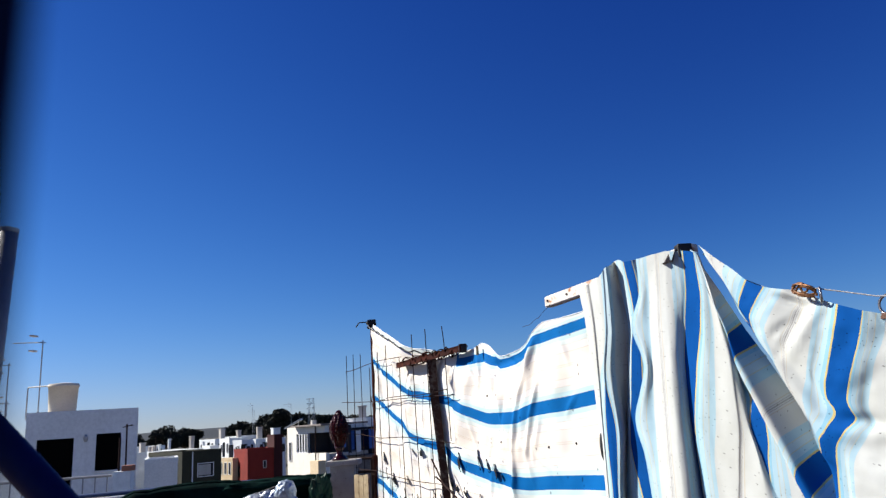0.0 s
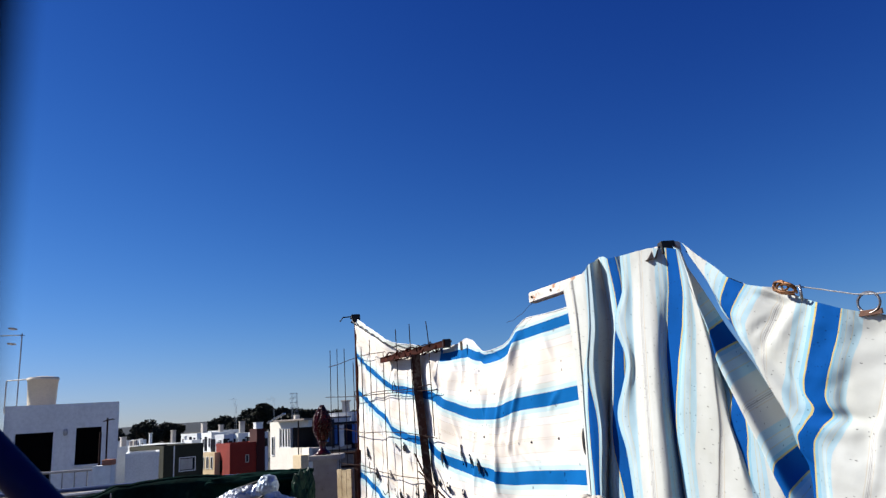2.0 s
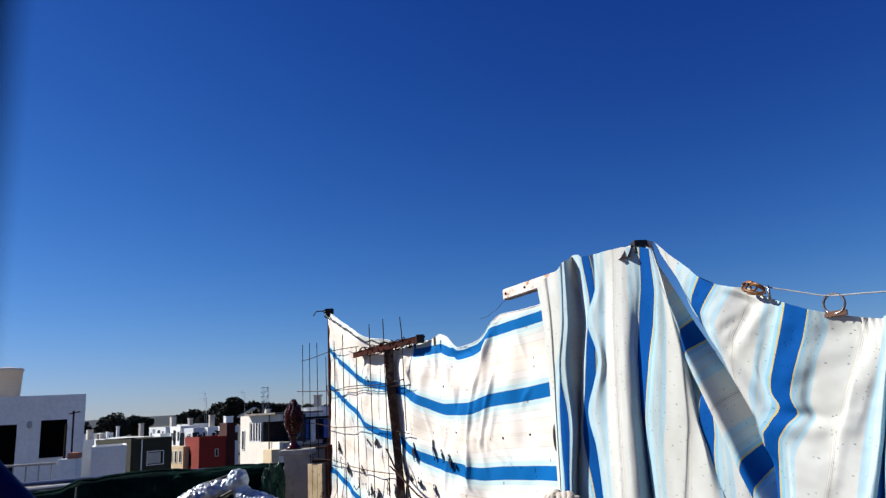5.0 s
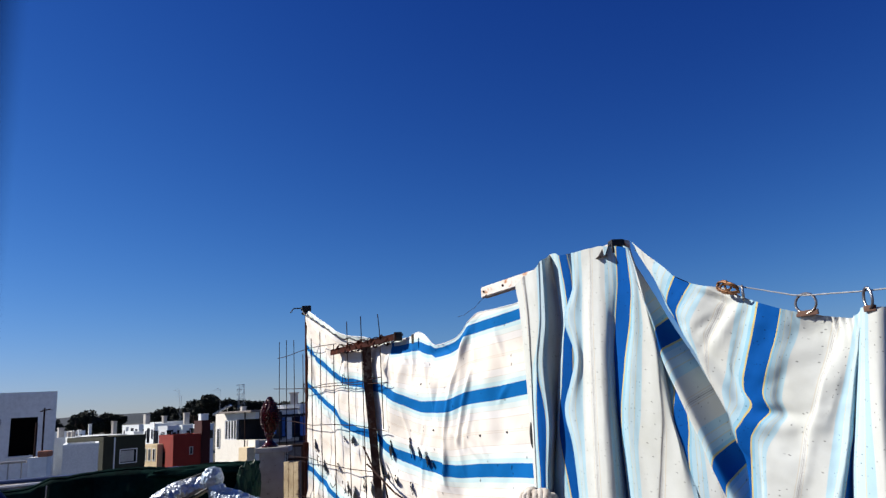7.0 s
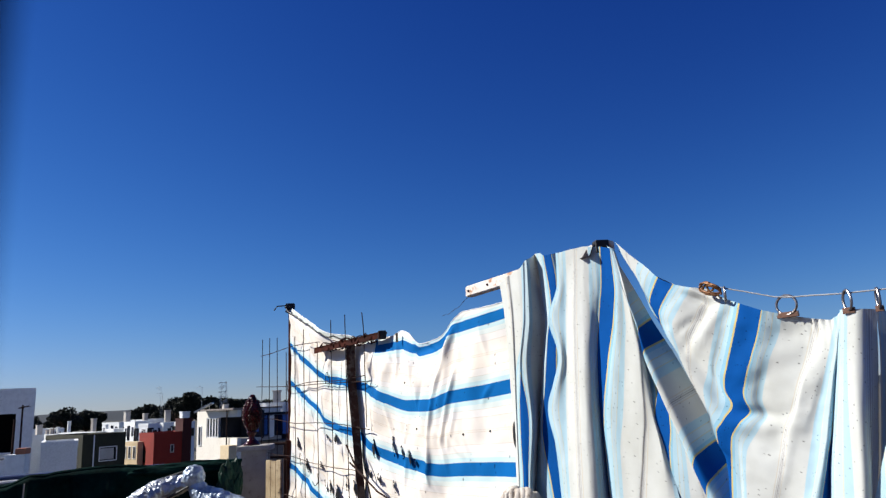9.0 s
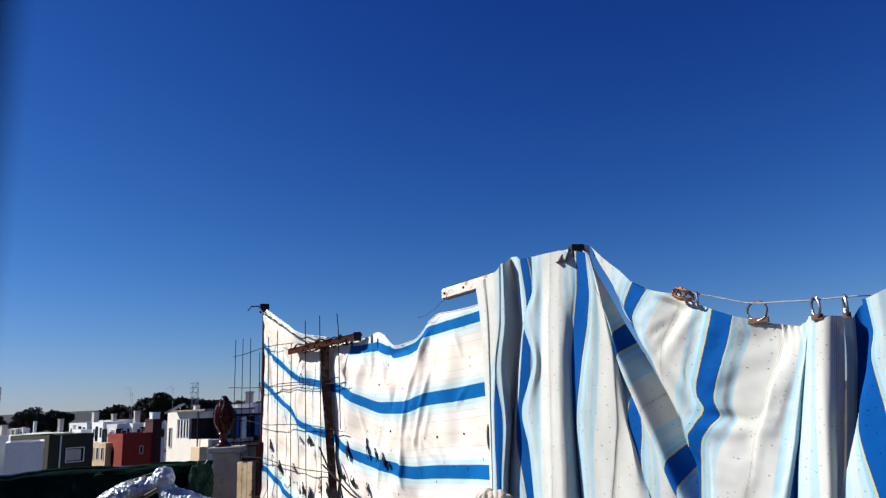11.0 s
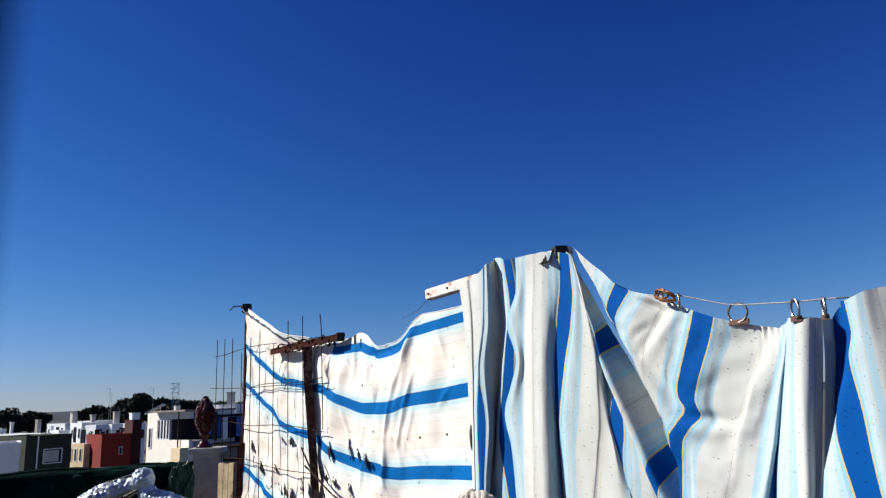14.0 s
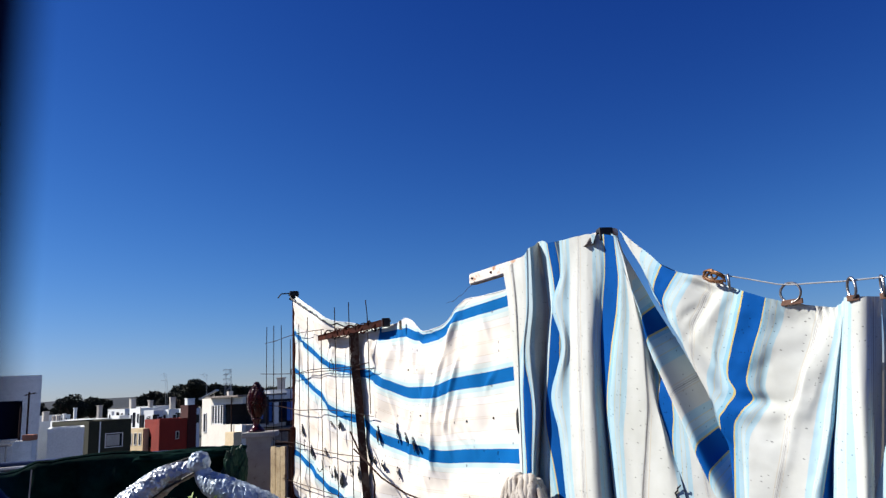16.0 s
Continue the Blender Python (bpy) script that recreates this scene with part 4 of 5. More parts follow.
roll_left = [(4.042, 2.145), (4.078, 1.968), (4.150, 1.740), (4.170, 1.623), (4.222, 1.490), (4.288, 1.320), (4.346, 1.174), (4.403, 1.049)]
roll_right = [(3.979, 2.182), (4.069, 1.996), (4.158, 1.807), (4.194, 1.721), (4.271, 1.571), (4.354, 1.405), (4.428, 1.220), (4.513, 1.041)]


def roll_cloth(rows=90, cols=24):
    """The underside turned out between the two edges of the roll; the stripes cross it."""
    weave_l = list(zip((0, 1, 2, 3, 4, 5, 6, 7), (0.30, 0.55, 0.86, 1.12, 1.33, 1.62, 1.86, 2.10)))
    weave_r = list(zip((0, 1, 2, 3, 4, 5, 6, 7), (0.35, 0.60, 0.90, 1.10, 1.38, 1.66, 2.10, 2.55)))
    lip = [(0, 0.000), (0.10, 0.028), (0.30, 0.050), (0.46, 0.046), (0.70, -0.012), (1, -0.100)]
    def at(i, j):
        q, f = 7 * j / rows, i / cols
        l = [sampled([(k, p[c]) for k, p in enumerate(roll_left)], q) for c in (0, 1)]
        r = [sampled([(k, p[c]) for k, p in enumerate(roll_right)], q) for c in (0, 1)]
        big = min(1.0, 0.25 + 0.2 * q)
        s, z = l[0] + (r[0] - l[0]) * f, l[1] + (r[1] - l[1]) * f
        return on_fence(s, z, 0.012 + sampled(lip, f) * big + 0.005 * wob(s * 2, z, 5, 5.0))
    def weave(i, j):
        q, f = 7 * j / rows, i / cols
        u = sampled(weave_l, q) * (1 - f) + sampled(weave_r, q) * f
        return (u, 3 + q * 0.1 + f * 0.25)
    return grid(cols, rows, at, weave)


def fine_folds(seed, amp):
    return lambda s, z, q: amp * wob(s * 3, z * 0.8, 5, seed) * min(1, 4 * q) + 0.4 * amp * wob(s * 3, z * 0.6, 14, seed + 1)


HEM_CREASES = ((4.229, 1.822, 4.361, 1.650, 0.03, -0.01), (4.340, 1.691, 4.524, 1.451, 0.034, -0.013), (4.355, 1.609, 4.468, 1.438, 0.025, 0.012), (4.494, 1.833, 4.356, 1.666, 0.02, -0.012), (4.540, 1.804, 4.387, 1.641, 0.026, 0.014), (4.382, 1.884, 4.491, 1.811, 0.014, -0.014), (4.416, 1.898, 4.513, 1.837, 0.01, 0.01), (4.536, 1.409, 4.700, 1.386, 0.026, -0.02), (4.510, 1.359, 4.696, 1.359, 0.04, 0.01), (4.685, 1.668, 4.888, 1.687, 0.05, -0.008), (4.569, 1.593, 4.687, 1.752, 0.03, -0.006), (4.421, 1.785, 4.331, 1.726, 0.014, -0.01), (4.636, 1.568, 4.843, 1.653, 0.04, 0.006), (4.748, 1.382, 4.873, 1.476, 0.034, -0.008), (4.666, 1.264, 4.747, 1.378, 0.034, -0.008), (4.677, 1.545, 4.550, 1.467, 0.03, -0.006))


def ring_relief(s, z, q):
    hem = 0.010 * math.sin(s * 235 + 5 * wob(s, z, 8, 2)) * math.exp(-q / 0.045) * math.exp(-((s - 4.87) / 0.10) ** 4)
    return hem + creased(HEM_CREASES, s, z) + 0.004 * wob(s * 2, z, 6, 8.0) + 0.002 * wob(s, z, 24, 9.0)


curtain = part("awning_curtain", drape(broad_rise + broad_fall + stripe_fall + loose_fall, relief=fine_folds(2.0, 0.004)), M_CURTAIN)
tagged(curtain, "white awning curtain with vertical blue stripes gathered over a beam", "curtain")
part("gathered_end", drape(shaded_pleats + shaded_return, relief=fine_folds(3.0, 0.003)), M_CURTAIN, curtain, "narrow gathered end of the curtain")
part("crossing_fold", drape(crossing_pleats + crossing_return, relief=fine_folds(4.0, 0.003), sub=6), M_CURTAIN, curtain, "pleat crossing behind the broad fold")
part("under_fold", drape(under_fall + under_back, relief=fine_folds(6.0, 0.003), sub=6), M_CURTAIN, curtain, "curtain showing below the rolled fold")
part("rolled_fold", roll_cloth(), M_CURTAIN, curtain, "rolled diagonal fold of the curtain")
part("ring_side", drape(draped_head + draped_neck + draped_stripe + ring_fall + ring_valley, rows=130, sub=8, relief=ring_relief), M_CURTAIN, curtain, "part of the curtain hanging from rings")
part("ring_panel", drape(ring_panel + ring_shade, sub=8, relief=fine_folds(7.0, 0.002)), M_CURTAIN, curtain, "flat panel between two rings")
part("pocket_fold", drape(pocket, sub=6), M_CURTAIN, curtain, "deep shaded fold of the curtain")
part("front_fold", drape(front_edge + front_back, relief=fine_folds(11.0, 0.003), slip=(0.3, 1.0)), M_CURTAIN, curtain, "broad fold thrown over the wire")

# ---- wire and rings ----
WIRE = [(3.99, 2.16), (4.2, 1.99), (4.43, 1.895), (4.479, 1.898), (4.6, 1.867), (4.711, 1.831), (4.785, 1.809), (4.897, 1.798), (5.01, 1.787), (5.107, 1.783), (5.2, 1.78), (5.6, 1.79)]
wire = part("wire_rope", tubed([on_fence(4.0 + k * 0.04, sampled(WIRE, 4.0 + k * 0.04), sampled([(4.0, -0.07), (4.40, -0.05), (4.47, 0.02), (4.80, 0.005), (5.0, 0.035), (5.16, 0.03), (5.22, -0.01), (5.6, -0.02)], 4.0 + k * 0.04)) for k in range(41)], 0.0028, 6), M_CABLE)
tagged(wire, "thin grey wire rope stretched along the curtain", "wire")


def curtain_ring(s, z_top, r, squash, tilt, n, tab=True):
    o = on_fence(s, z_top - 2 * r, n)
    ring = empty("curtain_ring", o)
    pts = []
    for k in range(25):
        a = k / 24 * 2 * math.pi
        v = F_ALONG * (r * squash * math.cos(a)) + F_OUT * (r * 0.4 * tilt * math.cos(a)) + Vector((0, 0, r + r * math.sin(a)))
        pts.append(v)
    part("hoop", tubed(pts, 0.0045, 8), M_CHROME, ring)
    if tab:
        t = boxed(-0.035 * squash, 0.035 * squash, -0.004, 0.004, -0.010, 0.010, bevel=0.002)
        bmesh.ops.rotate(t, verts=t.verts, cent=(0, 0, 0), matrix=Matrix.Rotation(math.atan2(F_ALONG.y, F_ALONG.x), 3, "Z"))
        part("tab", t, M_TAB, ring, "brown tab sewn to the hem")
    tagged(ring, "tarnished steel curtain ring on the wire", "ring", "curtain rings")


curtain_ring(4.80, 1.814, 0.035, 1.15, 0.3, 0.002)
curtain_ring(5.03, 1.795, 0.034, 0.55, 0.9, 0.045)
curtain_ring(5.12, 1.788, 0.033, 0.35, 1.2, 0.035)
curtain_ring(4.575, 1.880, 0.028, 0.35, 1.2, 0.022, False)
loops = bmesh.new()
for c, a, b, lean in ((4.515, 0.046, 0.017, -0.42), (4.525, 0.040, 0.021, -0.25), (4.535, 0.034, 0.014, -0.62), (4.505, 0.030, 0.020, -0.1)):
    tube(loops, [on_fence(c + a * math.cos(q * 0.3) * math.cos(lean) - b * math.sin(q * 0.3) * math.sin(lean),
                          1.884 - (c - 4.515) * 0.6 + a * math.cos(q * 0.3) * math.sin(lean) + b * math.sin(q * 0.3) * math.cos(lean), 0.035 + 0.008 * math.sin(q * 0.6 + lean * 4)) for q in range(21)], 0.0042, 6)
tagged(part("wire_loop", loops, M_WIREBROWN), "tangled loops of brown wire hooked on the rope", "wire")
tie_wire = tubed([on_fence(2.62 + k * 0.034, 2.015 + 0.095 * (k / 9) ** 1.3 - 0.012 * math.sin(math.pi * k / 9) + 0.004 * math.sin(k * 2.1), 0.0) for k in range(10)], 0.0012, 4)
tagged(part("tie_wire", tie_wire, M_BAR), "thin loose wire between the sheet and the beam", "wire")
cord = tubed([on_fence(0.1 + k * 0.035, sampled(TOP, 0.1 + k * 0.035) - 0.012 - 0.02 * abs(math.sin(k * 0.45)), 0.0 + 0.008 * math.sin(k)) for k in range(44)], 0.0065, 5)
tagged(part("lacing_cord", cord, M_BLACK), "black cord lacing the top of the awning sheet", "cord")
for s_, z_ in ((2.06, 1.955),):
    peg = boxed(-0.009, 0.009, -0.009, 0.009, -0.05, 0.012, bevel=0.003)
    bmesh.ops.translate(peg, verts=peg.verts, vec=on_fence(s_, z_, 0.0))
    tagged(part("clothes_peg", peg, M_WOOD), "small wooden peg holding the awning sheet", "peg")
# knotted end of the curtain
bunch = empty("cloth_knot", on_fence(3.42, 0.97, 0.12))
knot = bmesh.new()
bmesh.ops.create_icosphere(knot, subdivisions=5, radius=1)
for v in knot.verts:
    d = v.co.normalized()
    ang_ = math.atan2(d.x, d.y)
    r = 0.82 + 0.30 * abs(math.sin(7 * ang_ + 4 * d.z + 2.5 * noise.noise(d * 2))) + 0.2 * noise.noise(d * 2.0) - 0.05 * abs(noise.noise(d * 7))
    v.co = F_ALONG * (0.095 * d.x * r) + F_OUT * (0.07 * d.y * r) + Vector((0, 0, 0.085 * d.z * r))
part("knot", knot, M_BUNDLE, bunch, smooth=True)
rnd = random.Random(17)
for k in range(13):
    a = -1.2 + 2.4 * k / 12 + rnd.uniform(-0.25, 0.25)
    w_, r_ = rnd.uniform(0.6, 1.2), rnd.uniform(0.008, 0.021)
    way = []
    for q in range(9):
        f = q / 8
        side = 0.14 * math.sin(a) * w_ * math.sin(math.pi * min(1, 0.08 + f * 0.75)) + 0.018 * math.sin(f * 7 + 2.4 * k)
        way.append(F_ALONG * side + F_OUT * (0.07 * math.cos(a * 0.8) * math.sin(math.pi * (0.15 + 0.6 * f)) + rnd.uniform(-0.006, 0.006)) + Vector((0, 0, 0.09 + 0.05 * math.sin(math.pi * f) - 0.42 * f ** 1.4)))
    part("cloth_strand", tubed(way, [r_ * (0.5 + 0.6 * math.sin(math.pi * min(1, 0.15 + q / 9))) for q in range(9)], 9), M_BUNDLE, bunch, smooth=True)
tagged(bunch, "dirty white cloth knotted into a bunch on the fence", "cloth")
tail = hung([(0, 0, 0, 0, 0.86, 3.15, 3.15, 3.15, 3.15, 0.12), (0.1, 0.1, 0.1, 0.1, 0.88, 3.22, 3.22, 3.22, 3.22, 0.2), (0.2, 0.2, 0.2, 0.2, 0.88, 3.3, 3.3, 3.3, 3.3, 0.13), (0.3, 0.3, 0.3, 0.3, 0.86, 3.36, 3.36, 3.36, 3.36, 0.18)], 20, 4, 0.1)
tagged(part("cloth_tail", tail, M_BUNDLE), "dirty white tail of knotted cloth", "cloth")
rag = hung([(0, 0, 0, 0, 2.150, 3.885, 3.80, 3.86, 3.86, 0.10), (0.1, 0.1, 0.1, 0.1, 2.178, 3.905, 3.80, 3.88, 3.88, 0.19), (0.15, 0.15, 0.15, 0.15, 2.172, 3.92, 3.85, 3.88, 3.88, 0.10), (0.2, 0.2, 0.2, 0.2, 2.19, 3.945, 3.93, 3.93, 3.93, 0.17)], 12, 5, 2.125, 3.0)
tagged(part("rag", rag, M_STAIN), "dark rag caught under the end of the beam", "cloth")
clip = bmesh.new()
bmesh.ops.create_icosphere(clip, subdivisions=3, radius=1)
for v in clip.verts:
    v.co = on_fence(3.262 + 0.014 * v.co.x, 1.31 + 0.068 * v.co.z, 0.02 + 0.012 * v.co.y)
tagged(part("plastic_clip", clip, M_BLACK, smooth=True), "dark grey plastic clip on the curtain edge", "clip")
twig = tubed([on_fence(4.262 - 0.005 * min(k, 5) + 0.004 * math.sin(k * 2.1), 1.075 - 0.006 * k - 0.004 * max(0, k - 4), 0.044 + 0.003 * (k % 2)) for k in range(9)], 0.0035, 5)
tagged(part("cord_end", twig, M_BLACK), "short black frayed cord hanging on the curtain", "cord")

# ---- near the camera: steel frame ----
npost = tagged(part("steel_post", tubed([(-0.0348, 0.022, 0.0), (-0.0348, 0.022, 2.6)], 0.018, 24), M_NAVY, smooth=True), "dark blue painted steel post close by", "post")
brace = tagged(part("diagonal_brace", tubed([(-0.69, 0.85, 1.654), (-0.5625, 0.85, 1.5255), (-0.470, 0.85, 1.432), (0.05, 0.85, 0.91), (0.95, 0.85, 0.0)], 0.0205, 20), M_BLUE, smooth=True),
               "glossy blue painted diagonal steel brace tube", "brace")
pole = empty("white_pole", (-1.32, 1.9, 0))
part("pipe", tubed([(0.02, 0, 0), (0.043, 0, 1.0), (0.0575, 0, 1.63), (0.074, 0, 2.105)], 0.0255, 20), M_GALV, pole, smooth=True)
part("cap", tubed([(0.0735, 0, 2.10), (0.0742, 0, 2.112)], 0.0262, 20), M_GALV, pole)
for z_ in (1.75, 1.98):
    b_ = bmesh.new()
    bmesh.ops.create_icosphere(b_, subdivisions=2, radius=0.004)
    bmesh.ops.translate(b_, verts=b_.verts, vec=(0.064 + (z_ - 1.75) * 0.02, -0.0255, z_))
    part("rivet", b_, M_BLACK, pole)
tagged(pole, "pale grey metal pipe standing slightly aslant", "pole")

# ---- net, tarpaulin and foil at the parapet ----
NET_TOP = [(-5.2, 0.90), (-3.2, 0.95), (-2.93, 1.02), (-2.28, 1.075), (-1.9, 1.055), (-1.5, 1.075), (-1.17, 1.07)]
def net_at(i, j):
    x = -5.0 + i * (3.85 / 240)
    zt = sampled(NET_TOP, x) + 0.014 * wob(x, 0, 6, 3) + 0.006 * wob(x, 0, 17, 4)
    z = zt - j * zt / 40
    y = 6.5 + (0.03 * math.sin(x * 9 + 2 * noise.noise(Vector((x, z, 0)))) + 0.014 * math.sin(x * 31 + 3 * noise.noise(Vector((x * 2, z, 4))))) * min(1, j / 8) + 0.03 * wob(x, z, 4, 5)
    return (x, y + (0.05 if j == 0 else 0), z)
net = tagged(part("shade_net", grid(240, 40, net_at), M_GREENNET), "dark green shade netting hung along the terrace rail", "netting")
part("top_edge", tubed([Vector(net_at(i, 0)) + Vector((0, 0.0, 0.0)) for i in range(0, 241, 3)], 0.016, 6), M_GREENNET, net, "bunched top edge")
rail = empty("net_rail", (-3.1, 6.58, 0))
part("top_tube", tubed([(-2.0, 0, 0.90), (0, 0, 0.99), (1.9, 0, 1.03)], 0.018, 8), M_GALV, rail)
for x_ in (-1.2, 0.2, 1.5):
    part("upright", tubed([(x_, 0, 0), (x_, 0, 0.97)], 0.018, 8), M_GALV, rail)
tagged(rail, "thin steel rail holding up the shade netting", "rail")
strap = part("strap", tubed([(-2.93, 6.43, 0.0), (-2.919, 6.43, 0.785), (-2.914, 6.43, 0.985)], 0.006, 6), M_CABLE)
tagged(strap, "pale cord hanging down over the shade netting", "cord")


def crumple(name, centre, size, seed, material, label, cat, sub=5, amt=0.45, blunt=1.0, flare=0.0):
    bm = bmesh.new()
    bmesh.ops.create_icosphere(bm, subdivisions=sub, radius=1)
    for v in bm.verts:
        d = v.co.normalized()
        r = 1 + amt * noise.noise(d * 1.7 + Vector((seed, 0, 0))) + amt * 0.5 * abs(noise.noise(d * 4 + Vector((seed, 1, 0)))) - amt * 0.4 * abs(noise.noise(d * 8 + Vector((seed, 2, 0)))) - amt * 0.2 * abs(noise.noise(d * 17))
        v.co = Vector(centre) + Vector((d.x * size[0] * (1 + flare * d.z), d.y * size[1] * (1 + flare * d.z), math.copysign(abs(d.z) ** blunt, d.z) * size[2])) * r
    for f in bm.faces:
        f.smooth = True
    return tagged(part(name, bm, material), label, cat)


crumple("green_tarpaulin", (-1.235, 6.42, 0.62), (0.105, 0.08, 0.40), 3.0, M_GREENTARP, "crumpled green tarpaulin stuffed beside the pillar", "tarpaulin", 6, 0.38, 0.6, 0.45)
crumple("bundled_net", (-1.62, 6.44, 1.03), (0.46, 0.06, 0.05), 6.0, M_GREENNET, "bunched dark green netting on the rail", "netting", 5, 0.25)


def foil_arm(pts, r, seed):
    bm = bmesh.new()
    P = [Vector(p) for p in pts]
    path = []
    for k in range(121):
        q = k / 120 * (len(P) - 1)
        i = min(int(q), len(P) - 2)
        f = q - i
        a, b, c, d = (P[max(0, min(len(P) - 1, i + o))] for o in (-1, 0, 1, 2))
        path.append(0.5 * (2 * b + (c - a) * f + (2 * a - 5 * b + 4 * c - d) * f * f + (3 * b - a - 3 * c + d) * f ** 3))
    tube(bm, path, [r * (0.5 + 0.55 * min(1, k / 30)) for k in range(121)], 44)
    for v in bm.verts:
        v.co += Vector((noise.noise(v.co * 22 + Vector((seed, 0, 0))), noise.noise(v.co * 22 + Vector((0, seed, 0))), noise.noise(v.co * 30 + Vector((0, 0, seed))))) * 0.006
        w = v.co * 60
        v.co += Vector((noise.noise(w), noise.noise(w + Vector((5, 0, 0))), noise.noise(w + Vector((0, 7, 0))))) * 0.006
    return bm


foil = empty("foil_duct", (-1.09, 4.6, -0.01))
part("arm", foil_arm([(-0.02, 0.0, 1.10), (-0.17, 0.0, 1.06), (-0.32, -0.02, 0.97), (-0.47, -0.05, 0.85), (-0.60, -0.05, 0.66), (-0.66, -0.05, 0.42), (-0.67, -0.05, 0.0)], 0.082, 1.0), M_FOIL, foil, "sagging arm of crumpled foil")
part("arm", foil_arm([(0.0, -0.03, 1.10), (0.06, -0.05, 1.02), (0.16, -0.08, 0.965), (0.30, -0.10, 0.91), (0.46, -0.10, 0.82), (0.58, -0.1, 0.62), (0.62, -0.1, 0.3), (0.62, -0.1, 0.0)], 0.078, 2.0), M_FOILSHEET, foil, "sagging arm of crumpled foil")
kb = bmesh.new()
bmesh.ops.create_icosphere(kb, subdivisions=5, radius=1)
for v in kb.verts:
    d = v.co.normalized()
    v.co = Vector((0.0, -0.03, 1.128)) + Vector((d.x * 0.068, d.y * 0.066, d.z * 0.070)) * (1 + 0.10 * noise.noise(d * 3) - 0.04 * abs(noise.noise(d * 9)))
part("knot", kb, M_FOILSHEET, foil, "foil gathered into a ball", smooth=True)
arcs = bmesh.new()
tube(arcs, [(-0.02, -0.07, 1.075), (-0.2, -0.07, 0.985), (-0.34, -0.09, 0.88), (-0.46, -0.1, 0.74)], 0.008, 6)
tube(arcs, [(-0.04, 0.02, 1.165), (-0.20, 0.0, 1.12), (-0.36, -0.02, 1.03), (-0.53, -0.05, 0.89), (-0.7, -0.05, 0.6)], 0.008, 6)
tube(arcs, [(0.17, -0.14, 0.90), (0.05, -0.14, 0.86), (-0.1, -0.14, 0.80)], 0.010, 6)
part("hoop_wire", arcs, M_BLACK, foil, "black hoop wire")
tagged(foil, "crumpled silver foil duct arched over the planter", "duct")

plant = empty("potted_plant", (-1.05, 4.5, 0))
part("pot", lathe([(0.13, 0), (0.17, 0.28), (0.185, 0.28), (0.185, 0.32), (0.165, 0.32), (0.15, 0.27)], 28), M_TERRA, plant)
stems = bmesh.new()
lv = bmesh.new()
rnd = random.Random(5)
for k in range(26):
    a, tilt, hgt = rnd.uniform(0, 6.28), rnd.uniform(0.02, 0.30), rnd.uniform(0.52, 0.66)
    tip = Vector((math.cos(a) * tilt, math.sin(a) * tilt * 0.6, 0.27 + hgt))
    tube(stems, [(0, 0, 0.26), tip * 0.55 + Vector((0, 0, 0.1)), tip], [0.006, 0.004, 0.002], 5)
    for m in range(7):
        b = tip + Vector((rnd.uniform(-0.05, 0.05), rnd.uniform(-0.05, 0.05), rnd.uniform(-0.12, 0.02)))
        d = Vector((rnd.uniform(-1, 1), rnd.uniform(-1, 1), rnd.uniform(-0.3, 0.6))).normalized()
        side = d.orthogonal().normalized() * 0.012
        L = rnd.uniform(0.04, 0.07)
        q = [lv.verts.new(b), lv.verts.new(b + d * L * 0.5 + side), lv.verts.new(b + d * L), lv.verts.new(b + d * L * 0.5 - side + Vector((0, 0, 0.004)))]
        lv.faces.new(q)
part("stems", stems, M_PLANT, plant)
part("foliage", lv, M_PLANT, plant, "small yellow-green leaves")
tagged(plant, "leafy yellow-green plant in a terracotta pot", "plant")

# ---- pillar with the glazed finial ----
pil = empty("pillar", (-1.08, 6.86, 0))
part("shaft", boxed(-0.115, 0.115, -0.1, 0.13, 0, 1.13, bevel=0.006), M_PILLAR, pil, "stained plaster shaft")
part("capstone", boxed(-0.15, 0.155, -0.135, 0.165, 1.13, 1.178, bevel=0.008), M_PILLAR, pil)
tagged(pil, "short stained plaster pillar at the terrace edge", "pillar")
fin = empty("ceramic_finial", (-1.112, 6.84, 1.178))
part("foot", lathe([(0.075, 0), (0.078, 0.012), (0.06, 0.03), (0.035, 0.055), (0.028, 0.085), (0.04, 0.105), (0.05, 0.118), (0.036, 0.135)], 32), M_GLAZE, fin, smooth=True)
CONE = [(0.0, 0.036), (0.05, 0.066), (0.12, 0.086), (0.19, 0.084), (0.25, 0.062), (0.30, 0.034), (0.335, 0.006)]
part("core", lathe([(max(0.004, sampled(CONE, q * 0.335 / 16) * 0.94), 0.13 + q * 0.335 / 16) for q in range(17)], 28), M_GLAZE, fin, smooth=True)
sc = bmesh.new()
for row in range(15):
    h = 0.015 + row * 0.0215
    r = sampled(CONE, h)
    cnt = max(6, int(2 * math.pi * r / 0.034))
    for k in range(cnt):
        a = 2 * math.pi * (k + 0.5 * (row % 2)) / cnt
        o, up_, sd = Vector((math.cos(a), math.sin(a), 0)), Vector((0, 0, 1)), Vector((-math.sin(a), math.cos(a), 0))
        c = o * (r - 0.002) + up_ * (0.13 + h)
        g = [sc.verts.new(c + sd * 0.017), sc.verts.new(c - up_ * 0.018), sc.verts.new(c - sd * 0.017), sc.verts.new(c + up_ * 0.020 - o * 0.006), sc.verts.new(c + o * 0.010 + up_ * 0.004)]
        for p, q in ((0, 1), (1, 2), (2, 3), (3, 0)):
            sc.faces.new((g[q], g[p], g[4]))
part("scaly_skin", sc, M_GLAZE, fin, "pointed glazed scales")
tagged(fin, "glossy dark red ceramic pine cone finial on the pillar", "finial")
